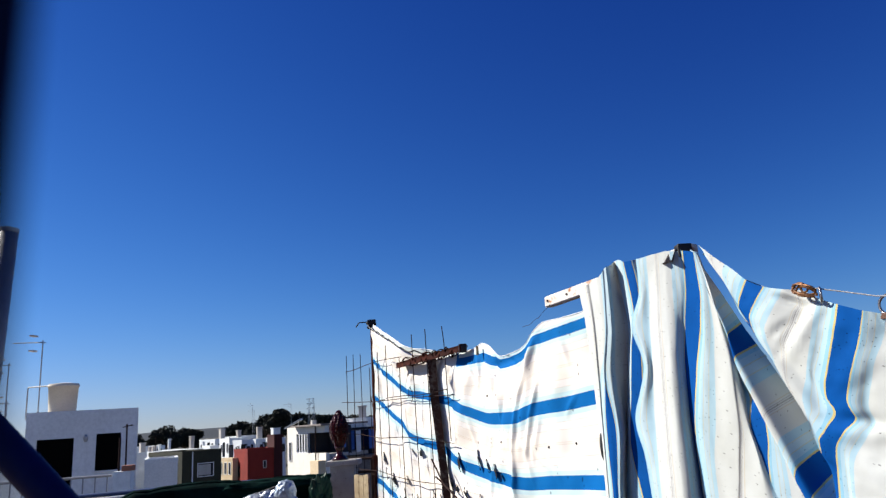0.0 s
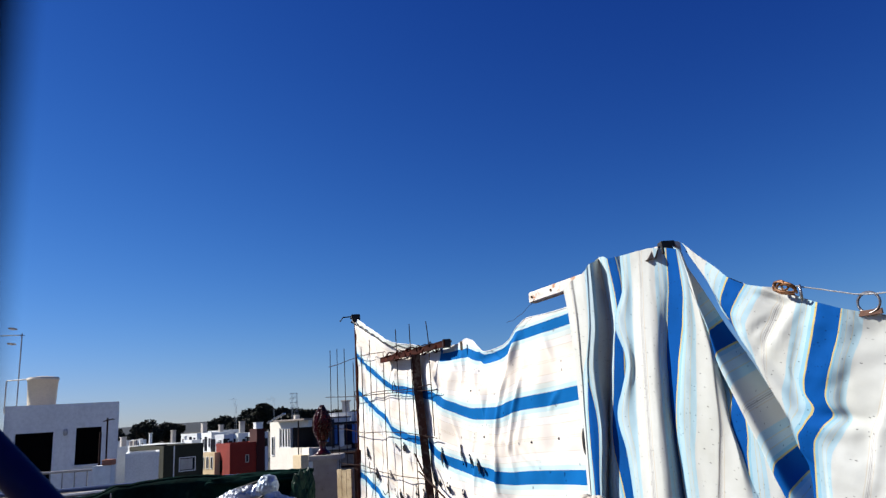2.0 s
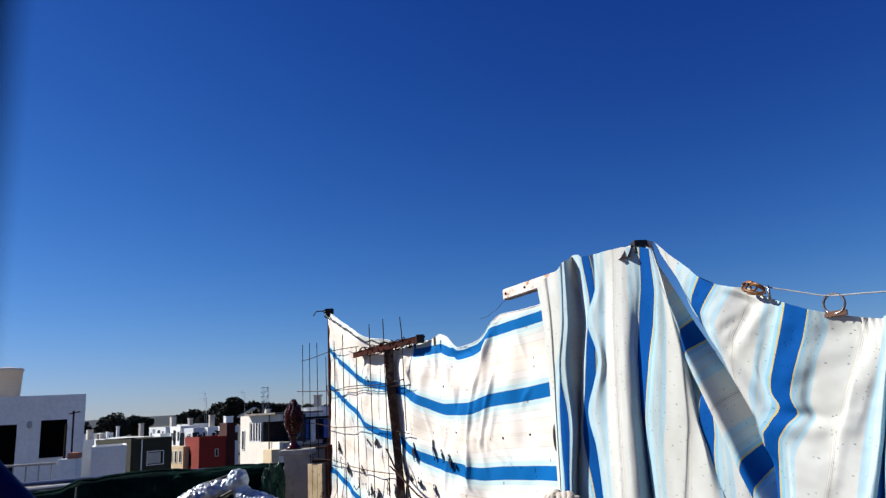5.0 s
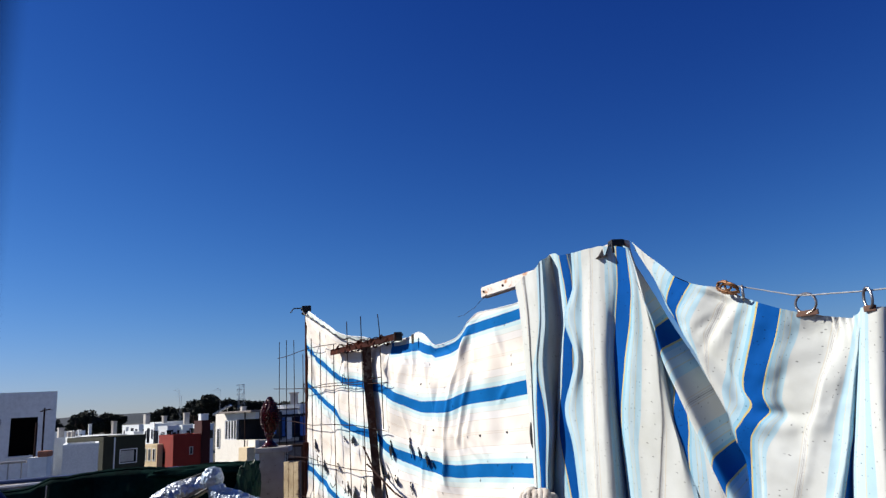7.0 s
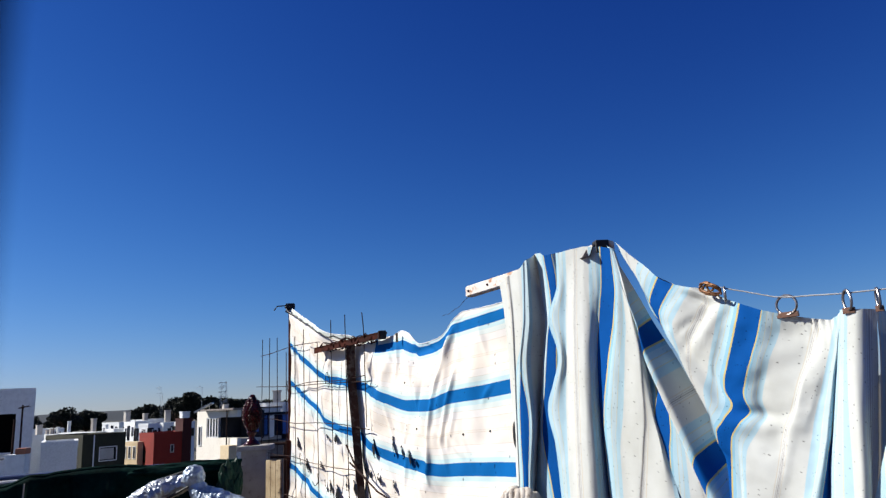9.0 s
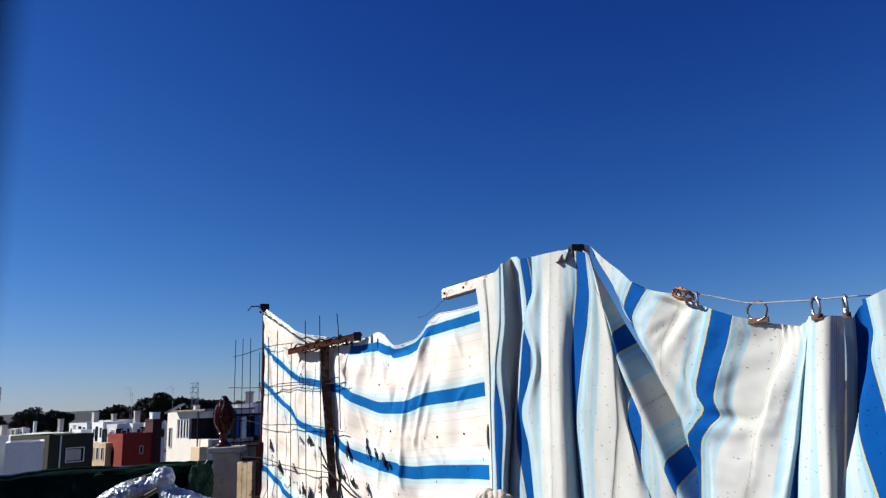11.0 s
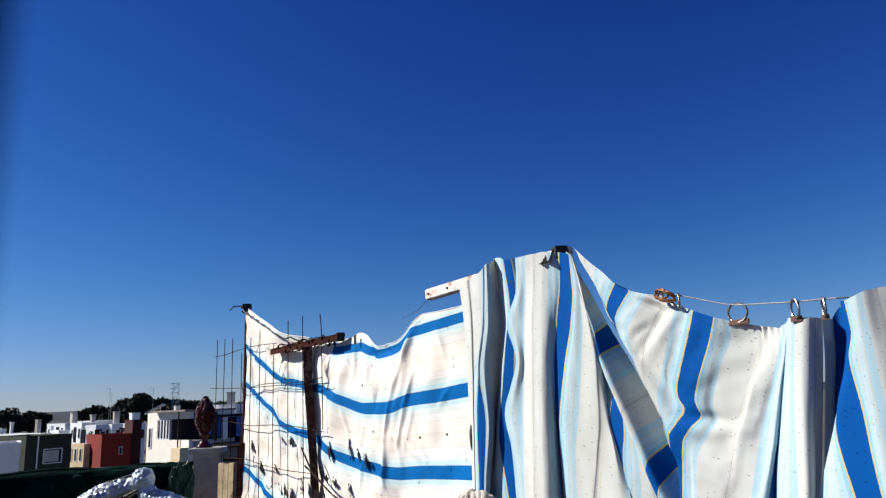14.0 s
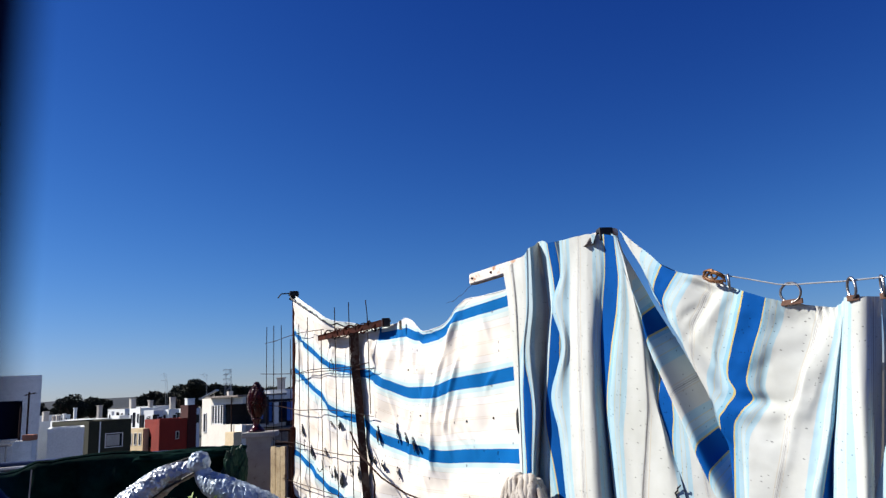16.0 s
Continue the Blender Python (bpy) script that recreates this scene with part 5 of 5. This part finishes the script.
board = empty("board_panel", (-0.885, 6.60, 0), -38)
for k in range(3):
    part("plank", boxed(-0.09 + k * 0.062, -0.031 + k * 0.062, 0, 0.022, 0.02, 1.05 - 0.008 * (k % 2), bevel=0.003), M_WOOD, board)
tagged(board, "weathered yellowish boards leaning beside the pillar", "board")
rl = empty("dark_railing", (-0.75, 7.35, 0))
for z_ in (1.03, 1.16):
    part("bar", tubed([(-0.45, 0, z_), (0.6, -0.1, z_ - 0.01)], 0.014, 6), M_BAR, rl)
part("upright", tubed([(-0.12, 0, 0), (-0.12, 0, 1.16)], 0.014, 6), M_BAR, rl)
part("upright", tubed([(0.45, -0.08, 0), (0.45, -0.08, 1.16)], 0.014, 6), M_BAR, rl)
tagged(rl, "dark iron railing behind the pillar", "railing")

# ---- the neighbour's roof room ----
def wall_cells(xs, zs, holes, y0, y1):
    """A wall in cells, open where a hole is."""
    bm = bmesh.new()
    for a, b in zip(xs, xs[1:]):
        for c, d in zip(zs, zs[1:]):
            if not any(a >= h[0] - 1e-4 and b <= h[1] + 1e-4 and c >= h[2] - 1e-4 and d <= h[3] + 1e-4 for h in holes):
                box(bm, a, b, y0, y1, c, d)
    bmesh.ops.remove_doubles(bm, verts=bm.verts, dist=0.001)
    return bm


nb = empty("roof_room", (-11.46, 18.88, -0.5), 24)
nb.scale.x = 0.865
part("wall_front", wall_cells([0, 0.32, 1.35, 1.98, 2.70, 3.18], [-6.5, 0, 1.22, 2.13, 2.20, 2.86], [(0.32, 1.35, 0, 2.13), (1.98, 2.70, 1.22, 2.20)], 0, 0.22), M_WHITEWALL, nb, "whitewashed front wall")
part("wall_side", boxed(2.96, 3.18, 0.22, 4.0, -6.5, 2.82, bevel=0.02), M_WHITEWALL, nb)
part("wall_side", boxed(0, 0.22, 0.22, 4.0, -6.5, 2.82), M_WHITEWALL, nb)
part("wall_back", boxed(0.22, 2.96, 3.8, 4.0, -6.5, 2.8), M_WHITEWALL, nb)
part("roof", boxed(0.22, 2.96, 0.22, 3.8, 2.5, 2.65), M_ROOF, nb)
part("corner_bead", tubed([(3.13, 0.05, -6), (3.13, 0.05, 2.84)], 0.055, 12), M_WHITEWALL, nb)
dr = part("door", boxed(0.32, 1.35, 0.10, 0.15, 0.0, 2.13, bevel=0.01), M_SHUTTER, nb, "closed black roller door")
wd = part("window", boxed(1.98, 2.70, 0.12, 0.14, 1.22, 2.20), M_SHUTTER, nb, "dark window with a black blind")
part("frame", wall_cells([1.98, 2.02, 2.66, 2.70], [1.22, 1.26, 2.16, 2.20], [(2.02, 2.66, 1.26, 2.16)], 0.07, 0.12), M_SHUTTER, wd)
part("sill", boxed(1.93, 2.75, -0.04, 0.08, 1.17, 1.22, bevel=0.008), M_FRAME, wd)
lampm = bmesh.new()
bmesh.ops.create_icosphere(lampm, subdivisions=3, radius=0.09)
bmesh.ops.scale(lampm, verts=lampm.verts, vec=(0.75, 0.8, 1.1))
bmesh.ops.translate(lampm, verts=lampm.verts, vec=(1.68, -0.02, 2.10))
part("wall_lamp", lampm, M_GREYWALL, nb, "small round grey bulkhead lamp", smooth=True)
tagged(nb, "whitewashed roof room with a black door and a dark window", "house")
nb2 = empty("flat_house", (-17.0, 21.5, -7))
part("wall", boxed(0, 4.75, 0, 5, 0, 8.6), M_WHITEWALL, nb2)
part("roof_edge", boxed(-0.08, 4.80, -0.08, 5.0, 8.6, 8.72, bevel=0.02), M_GREYWALL, nb2)
tagged(nb2, "plain grey-white house wall behind the railing", "house")

tank = empty("water_tank", (-12.24, 22.0, 2.0))
part("shell", lathe([(0.37, 0), (0.39, 0.5), (0.425, 1.22), (0.445, 1.22), (0.45, 1.29), (0.40, 1.30)], 40), M_TANK, tank, smooth=True)
part("lid", lathe([(0.44, 1.285), (0.43, 1.32), (0.2, 1.35), (0.02, 1.355)], 40), M_TANK, tank)
part("filler_pipe", tubed([(-1.32, 0.3, 0.3), (-1.32, 0.3, 1.28), (-1.30, 0.3, 1.31), (-0.3, 0.1, 1.31), (-0.25, 0.1, 1.2)], 0.022, 8), M_GALV, tank, "bent steel pipe")
part("stand", boxed(-0.5, 0.5, -0.5, 0.5, -0.12, 0.0, bevel=0.01), M_GREYWALL, tank)
tagged(tank, "beige round water tank on the flat roof", "tank")


def aerial(x, y, z0, z1, boom, count=9, flip=1, tilt=0.0, name="tv_aerial", metal=None):
    metal = metal or M_GALV
    a = empty(name, (x, y, z0), tilt)
    part("mast", tubed([(0.02, 0, 0), (0, 0, z1 - z0)], 0.022, 8), metal, a)
    top = z1 - z0 - 0.08
    part("boom", tubed([(0.1 * flip, 0, top), (-boom * flip, 0, top + 0.05)], 0.014, 6), metal, a)
    for k in range(count):
        q = -boom * flip * (k + 0.5) / count
        part("element", tubed([(q, -0.14, top + 0.03), (q, 0.14, top + 0.03)], 0.006, 4), metal, a)
    for q in (-0.28, 0.22) if boom > 0.3 else ():
        part("reflector", boxed(-0.32 * flip - 0.06, -0.32 * flip + 0.06, -0.15, 0.15, top + q, top + q + 0.05), M_BEAM, a, "pale reflector plate")
    tagged(a, "galvanised television aerial on a mast", "aerial", "roof aerials")
    return a


aerial(-13.6, 23.0, -7, 4.9, 1.0)
aerial(-16.6, 26.0, -7, 4.55, 0.6, 6)
aerial(-15.6, 24.5, -7, 3.05, 0.5, 5)
aerial(-8.28, 17.9, -0.5, 1.88, 0.14, 3, -1, metal=M_BAR)
tagged(part("vent_pipe", tubed([(-8.44, 17.9, -0.5), (-8.44, 17.9, 1.55)], 0.03, 8), M_BAR), "thin dark vent pipe beside the wall", "pipe")

# railing and pier of the roof in between
nr = empty("balcony_railing", (-8.7, 13.0, -0.1))
part("top_rail", tubed([(-1.2, 0, 0.96), (2.45, 0, 0.985)], 0.022, 8), M_CABLE, nr)
part("bottom_rail", tubed([(-1.2, 0, 0.60), (2.45, 0, 0.62)], 0.018, 8), M_CABLE, nr)
for k in range(17):
    part("baluster", tubed([(-1.15 + k * 0.22, 0, 0.18), (-1.15 + k * 0.22, 0, 0.97)], 0.012, 6), M_CABLE, nr)
tagged(nr, "grey metal balcony railing with thin balusters", "railing")
bw = empty("balcony_wall", (-8.7, 13.0, -7))
part("wall", boxed(-1.4, 2.45, -0.06, 0.14, 0, 7.07, bevel=0.01), M_WHITEWALL, bw)
part("slab", boxed(-1.4, 2.45, 0.14, 5.2, 6.3, 6.5), M_ROOF, bw)
part("pier", boxed(2.52, 2.83, -0.1, 0.06, 0, 7.95, bevel=0.01), M_WHITEWALL, bw)
part("tile_cap", boxed(2.67, 2.85, -0.12, 0.07, 7.95, 8.05, bevel=0.02), M_TERRA, bw, "terracotta cap tile")
tagged(bw, "white balcony wall with a pier", "wall")

# ---- the town ----
TH = 42.0


def house(name, label, x, y, w, d, top, wall, th=TH, windows=(), base=-7.2, chimneys=(), parapet=0.35):
    """A flat-roofed house; its near corner at x, y. Windows: face, along, sill height, width, height, frame colour or None."""
    o = empty(name, (x, y, 0), th)
    part("wall", boxed(0, w, 0, d, base, top - parapet), wall, o)
    rim = bmesh.new()
    t = 0.18
    for b in ((-0.02, w + 0.02, -0.02, t), (-0.02, w + 0.02, d - t, d + 0.02), (-0.02, t, t, d - t), (w - t, w + 0.02, t, d - t)):
        box(rim, *b, top - parapet, top)
    part("parapet", rim, wall, o)
    part("roof", boxed(t, w - t, t, d - t, top - parapet, top - parapet + 0.02), M_ROOF, o)
    for face, a, z, ww, hh, fm in windows:
        fr, pn = bmesh.new(), bmesh.new()
        e = 0.07
        rect = [(a, a + ww, z, z + e), (a, a + ww, z + hh - e, z + hh), (a, a + e, z + e, z + hh - e), (a + ww - e, a + ww, z + e, z + hh - e)]
        for p, q, r, s in rect:
            box(fr, p, q, -0.05, 0.0, r, s) if face == "front" else box(fr, -0.05, 0.0, p, q, r, s)
        if face == "front":
            box(pn, a + e, a + ww - e, -0.012, 0.01, z + e, z + hh - e)
        else:
            box(pn, -0.012, 0.01, a + e, a + ww - e, z + e, z + hh - e)
        win = part("window", pn, M_DARKGLASS, o)
        part("frame", fr, fm or M_FRAME, win)
    for cx, cy, cw, ch in chimneys:
        c = part("chimney", boxed(cx, cx + cw, cy, cy + cw, top - parapet, top + ch, bevel=0.02), M_OLDLIME, o, "weathered chimney stack")
        part("cowl", boxed(cx - 0.06, cx + cw + 0.06, cy - 0.06, cy + cw + 0.06, top + ch, top + ch + 0.1, bevel=0.02), M_OLDLIME, c)
    tagged(o, label, "house", "houses of the town")
    return o


# far corner houses, by their near corners
house("low_house", "low shaded white house with a flat roof", -19.6, 45, 1.95, 4, 0.20, M_WHITEWALL, 22)
ol = house("olive_house", "olive green flat-roofed house with a framed window", -24.9, 65, 3.8, 7.6, 0.10, M_OLIVEWALL, 45, [("front", 1.45, -2.3, 1.6, 1.25, M_FRAME), ("side", 1.2, -2.6, 0.8, 1.2, None), ("side", 3.6, -2.6, 0.8, 1.2, None)])
part("blind", boxed(1.55, 2.75, -0.03, -0.013, -2.15, -1.2), M_GREYWALL, ol, "pale roller blind")
part("drain_pipe", tubed([(0.95, -0.08, -7), (0.95, -0.08, 0.0)], 0.06, 8), M_FRAME, ol, "white drain pipe")
house("cream_house", "small cream house with dark windows", -22.5, 72, 0.9, 3.0, -1.0, M_CREAMWALL, 45, [("side", 0.3, -2.6, 0.5, 1.2, None), ("side", 1.2, -2.6, 0.5, 1.2, None), ("side", 2.1, -2.6, 0.5, 1.2, None)], parapet=0.2)
house("red_house", "oxide red flat-roofed house with a small window", -20.4, 70, 3.45, 4.2, -0.18, M_REDWALL, 35, [("front", 1.55, -2.1, 0.35, 0.75, M_GREYWALL), ("side", 2.2, -2.9, 0.5, 1.1, M_SHUTTER)], parapet=0.3)
house("red_stair_wall", "tall dark maroon stair tower on the red house", -18.14, 71.40, 0.85, 2.0, 1.04, M_MAROON, 35, parapet=0.2)
NEAR_ROOFS = ((-29.11, 92, 2.4, 4.2, 0.79, ()), (-26.86, 96, 2.3, 2.4, 0.46, ()), (-22.03, 88, 1.2, 2.6, 0.52, ()), (-29.97, 82, 1.0, 9.0, -0.05, ()),
              (-39.97, 100, 1.2, 4.4, -0.35, ()), (-40.35, 96, 1.0, 4.0, -0.37, ()), (-36.48, 106, 1.4, 3.4, -0.19, ()), (-25.17, 84, 1.2, 2.0, 0.57, ()), (-30.6, 101, 3.0, 4.0, 0.95, ()))
FAR_ROOFS = ((-40.5, 120, 8, 6, 0.6, ((2, 2, 0.8, 1.5),)), (-54, 110, 9, 7, 0.2, ((3, 2, 0.8, 1.0),)), (-46, 100, 6, 5, -0.4, ((2, 1, 0.7, 1.2), (4, 2, 0.5, 0.6))),
                                           (-60, 84, 8, 8, -0.2, ()), (-26, 125, 7, 6, 1.2, ((2, 2, 0.8, 1.4),)), (-19, 118, 5, 5, 1.0, ((1, 1, 0.8, 0.8),)), (-70, 130, 9, 8, 1.0, ((4, 2, 0.9, 1.2),)))
for i, (x, y, w, d, top, ch) in enumerate(NEAR_ROOFS + FAR_ROOFS):
    house("white_house", "whitewashed flat-roofed house of the old town", x, y, w, d, top, M_WHITEWALL, TH + (i * 37 % 13) - 6,
          [("side", 0.5, top - 1.85, 0.8, 1.25, None), ("side", 1.9, top - 2.3, 0.9, 1.8, M_SHUTTER), ("side", d - 1.2, top - 1.75, 0.7, 1.0, None), ("front", 0.5, top - 1.8, 0.7, 1.1, None), ("front", w - 1.3, top - 2.2, 0.8, 1.7, M_SHUTTER)], chimneys=ch, parapet=0.3)

# clutter on the far roofs
rnd = random.Random(9)
for x_, y_, w_, top_ in ((-29.5, 97, 0.70, 1.74), (-27.5, 100, 0.96, 2.03), (-23.2, 92, 1.30, 1.73), (-35.18, 95, 0.68, 1.40), (-40.17, 100, 0.50, 1.21), (-38.9, 110, 0.53, 0.42), (-43.2, 104, 0.42, 0.49), (-44.6, 104, 0.5, 0.18)):
    h_ = w_ * 0.36
    stack = part("roof_chimney", box(boxed(-h_, h_, -h_, h_, -8.0, -0.12, bevel=0.03), -h_ - 0.05, h_ + 0.05, -h_ - 0.05, h_ + 0.05, -0.12, 0.0, bevel=0.02), rnd.choice((M_WHITEWALL, M_OLDLIME)))
    stack.matrix_world = pose(x_, y_, top_, 0, 0, rnd.uniform(25, 55))
    tagged(stack, "whitewashed chimney rising over the old town roofs", "chimney", "roof chimneys")
for k in range(3):
    q, yy = rnd.uniform(-0.44, -0.15), rnd.uniform(70, 110)
    pole_ = part("roof_pole", tubed([(q * yy, yy, -7), (q * yy + 0.05, yy, rnd.uniform(1.2, 2.0))], 0.025, 5), M_BAR)
    tagged(pole_, "thin dark pole above the roofs", "pole", "roof poles")

# the bright house with the loggia
lo = empty("loggia_house", (-10.95, 46.5, 0), -50)
part("wall", wall_cells([0, 1.23, 2.65, 4.2, 4.95], [-7.2, -0.05, 1.15, 1.55], [(1.23, 2.65, -0.05, 1.15), (2.65, 4.95, -0.05, 1.15)], 0, 0.25), M_LIMEWALL, lo, "sunlit white wall")
part("side", boxed(-0.0, 0.22, 0.25, 6, -7.2, 1.55), M_LIMEWALL, lo)
# the loggia's shade is put into the back wall's colour
part("back_wall", boxed(2.65, 4.95, 1.6, 1.8, -0.2, 1.5), M_PORCHSHADE, lo, "shaded wall inside the loggia")
# added wall in the shade colour, covers the bright inner side wall
part("shade_partition", boxed(2.55, 2.65, 0.25, 1.6, -0.1, 1.55), M_PORCHSHADE, lo, "added end wall coloured as the loggia's shade")
part("floor", boxed(0.22, 4.95, 0.25, 3, -0.3, -0.1), M_ROOF, lo)
part("roof", boxed(1.1, 5.05, -0.35, 3, 1.55, 1.66, bevel=0.02), M_STAIN, lo, "thin overhanging roof slab")
for k in range(4):
    w_ = part("window", boxed(1.27 + k * 0.35, 1.54 + k * 0.35, 0.08, 0.10, 0.0, 1.1), M_DARKGLASS, lo)
    part("frame", wall_cells([1.235 + k * 0.35, 1.29 + k * 0.35, 1.53 + k * 0.35, 1.58 + k * 0.35], [-0.04, 0.02, 1.09, 1.14], [(1.29 + k * 0.35, 1.53 + k * 0.35, 0.02, 1.09)], 0.02, 0.07), M_FRAME, w_)
sw = part("window", boxed(0.30, 0.58, -0.012, 0.01, -0.5, 0.62), M_DARKGLASS, lo)
part("frame", wall_cells([0.26, 0.31, 0.57, 0.62], [-0.54, -0.49, 0.61, 0.66], [(0.31, 0.57, -0.49, 0.61)], -0.05, 0.0), M_FRAME, sw)
part("window", boxed(3.3, 3.9, 1.57, 1.60, 0.2, 0.95), M_DARKGLASS, lo)
part("pier", boxed(3.9, 4.9, -0.5, 0.0, -7.2, -0.45, bevel=0.02), M_CREAMWALL, lo, "cream chimney breast")
part("post", tubed([(3.9, -0.1, -7), (3.9, -0.1, 1.55)], 0.04, 6), M_BAR, lo)
tagged(lo, "bright white house with a shaded loggia and a strip of windows", "house")
sp = empty("solar_panel", (-10.95, 48.3, 1.80), 0)
pv = boxed(-0.62, 0.62, -0.4, 0.4, -0.05, 0.05, bevel=0.01)
bmesh.ops.rotate(pv, verts=pv.verts, cent=(0, 0, 0), matrix=Matrix.Rotation(radians(-27), 3, "Y") )
part("panel", pv, M_SOLAR, sp)
part("stand", tubed([(0.3, 0.3, -0.9), (0.3, 0.1, 0.12)], 0.03, 6), M_GALV, sp)
tagged(sp, "tilted grey solar water heating panel on the roof", "solar panel")
hb = house("upper_house", "white upper storey with a chimney behind the bars", -7.9, 51, 6.0, 5, 1.95, M_WHITEWALL, -10, [("front", 3.5, 0.2, 0.8, 1.1, None)], chimneys=((0.9, 0.6, 0.45, 0.75),))
dish = empty("satellite_dish", (-7.35, 50.2, 1.62))
part("bowl", lathe([(0.02, 0.0), (0.12, 0.02), (0.22, 0.07), (0.27, 0.12), (0.26, 0.125)], 24), M_FRAME, dish).rotation_euler = (radians(80), 0, radians(-20))
part("arm", tubed([(0, 0, 0.0), (0, 0.25, -0.3)], 0.02, 6), M_GALV, dish)
tagged(dish, "small white satellite dish", "dish")
for k in range(7):
    def cl(i, j, k=k):
        return (-7.0 + k * 0.42 + i * 0.085, 44.0 + 0.03 * math.sin(i * 1.7 + k), 1.15 - j * 0.16 - 0.03 * math.sin(i * 0.9))
    tagged(part("hanging_laundry", grid(4, 6 + k % 3, cl), (M_LAUNDRY, M_LAUNDRY, M_FRAME, M_NAVY)[k % 4]), "blue and white laundry on a line", "laundry", "laundry")
tagged(part("laundry_line", tubed([(-7.4, 44, 1.16), (-3.5, 44, 1.16)], 0.012, 4), M_CABLE), "washing line across a balcony", "line")
bal = empty("far_balcony", (-7.3, 44.6, -7))
part("wall", boxed(0, 5.0, 0, 4, 0, 6.6), M_STAIN, bal)
part("back", boxed(0, 5.0, 2.0, 2.2, 6.6, 8.3), M_PORCHSHADE, bal, "dark shaded back wall")
tagged(bal, "shaded balcony with laundry", "balcony")
aerial(-37.0, 130, -7, 6.2, 1.2, 6)
aerial(-30.5, 108, -7, 4.6, 1.0, 6)
aerial(-23.0, 100, -7, 4.9, 1.0, 6)

# lattice mast
ms = empty("lattice_mast", (-24.1, 120, -7))
for sx, sy in ((-1, -1), (1, -1), (1, 1), (-1, 1)):
    part("leg", tubed([(0.75 * sx, 0.75 * sy, 0), (0.36 * sx, 0.36 * sy, 13.3)], 0.032, 4), M_GALV, ms)
for k in range(10):
    q0, q1 = k / 10 * 13.3, (k + 1) / 10 * 13.3
    r0, r1 = 0.75 - 0.33 * k / 10, 0.75 - 0.33 * (k + 1) / 10
    for sy in (-1, 1):
        part("brace", tubed([(-r0, r0 * sy, q0), (r1, r1 * sy, q1)], 0.022, 4), M_GALV, ms)
for z_ in (10.9, 11.7, 12.45, 13.2):
    part("cross_arm", tubed([(-0.8, 0, z_), (0.42, 0, z_)], 0.05, 4), M_GALV, ms)
    for q in (-0.75,):
        part("insulator", tubed([(q, 0, z_), (q, 0, z_ - 0.2)], 0.05, 6), M_STAIN, ms)
tagged(ms, "steel lattice electricity mast", "mast")


def pine(x, y, base, top, wide, seed):
    """Umbrella pine: trunk, limbs, and a broken crown of needle clumps."""
    r = random.Random(seed)
    o = empty("pine_tree", (x, y, base))
    H = top - base
    tr = tubed([(0, 0, 0), (0.2, 0, H * 0.3), (-0.1, 0.1, H * 0.6), (0, 0, H * 0.8)], [0.35, 0.28, 0.2, 0.1], 8)
    for k in range(6):
        a = k * 1.05 + r.random()
        tube(tr, [(0, 0, H * 0.5), (math.cos(a) * wide * 0.3, math.sin(a) * wide * 0.3, H * 0.66), (math.cos(a) * wide * 0.7, math.sin(a) * wide * 0.7, H * 0.78)], [0.16, 0.1, 0.04], 6)
    part("trunk", tr, M_BARK, o)
    verts, faces = [], []
    lobes = [(r.uniform(-0.75, 0.75) * wide, r.uniform(-0.6, 0.6) * wide, H * r.uniform(0.58, 0.88), r.uniform(0.28, 0.5) * wide) for _ in range(14)] + [(0, 0, H * 0.88, wide * 0.5)]
    for _ in range(3200):
        lx, ly, lz, lr = r.choice(lobes)
        d = Vector((r.gauss(0, 1), r.gauss(0, 1), r.gauss(0, 1))).normalized() * lr * r.uniform(0.55, 1.03)
        c = Vector((lx + d.x, ly + d.y, min(H * 1.03, lz + d.z * min(0.6, H * 0.2 / lr))))
        size = r.uniform(0.25, 0.55)
        for _q in range(2):
            a, b = Vector((r.gauss(0, 1), r.gauss(0, 1), r.gauss(0, 1))).normalized(), Vector((r.gauss(0, 1), r.gauss(0, 1), r.gauss(0, 1))).normalized()
            i = len(verts)
            verts += [c + a * size, c + b * size, c - (a + b) * 0.5 * size]
            faces.append((i, i + 1, i + 2))
    me = bpy.data.meshes.new("crown")
    me.from_pydata([tuple(v) for v in verts], [], faces)
    me.materials.append(M_LEAF)
    cr = new("crown", me)
    cr.parent = o
    tagged(o, "dark umbrella pine among the houses", "tree", "pines behind the town")


for k, (x, y, top, wide) in enumerate(((-67.0, 165, 4.2, 3.8), (-63.9, 168, 3.4, 3.4), (-69.2, 172, 3.2, 2.2),
                                       (-54.5, 176, 3.6, 3.6), (-51.5, 172, 4.4, 3.2), (-48, 178, 4.8, 3.8), (-45.5, 172, 5.6, 4), (-41.5, 168, 6.9, 3.4), (-43.5, 180, 6.2, 4.2), (-37.5, 172, 5.4, 4), (-34.5, 176, 4.6, 3.6),
                                       (-32.5, 168, 4.8, 2.8), (-29, 172, 4.4, 3.2), (-92, 172, 4, 5), (-84, 180, 3, 5), (-25, 178, 4.0, 4), (-20, 174, 3.4, 4))):
    pine(x, y, -6.8, top, wide, k + 20)
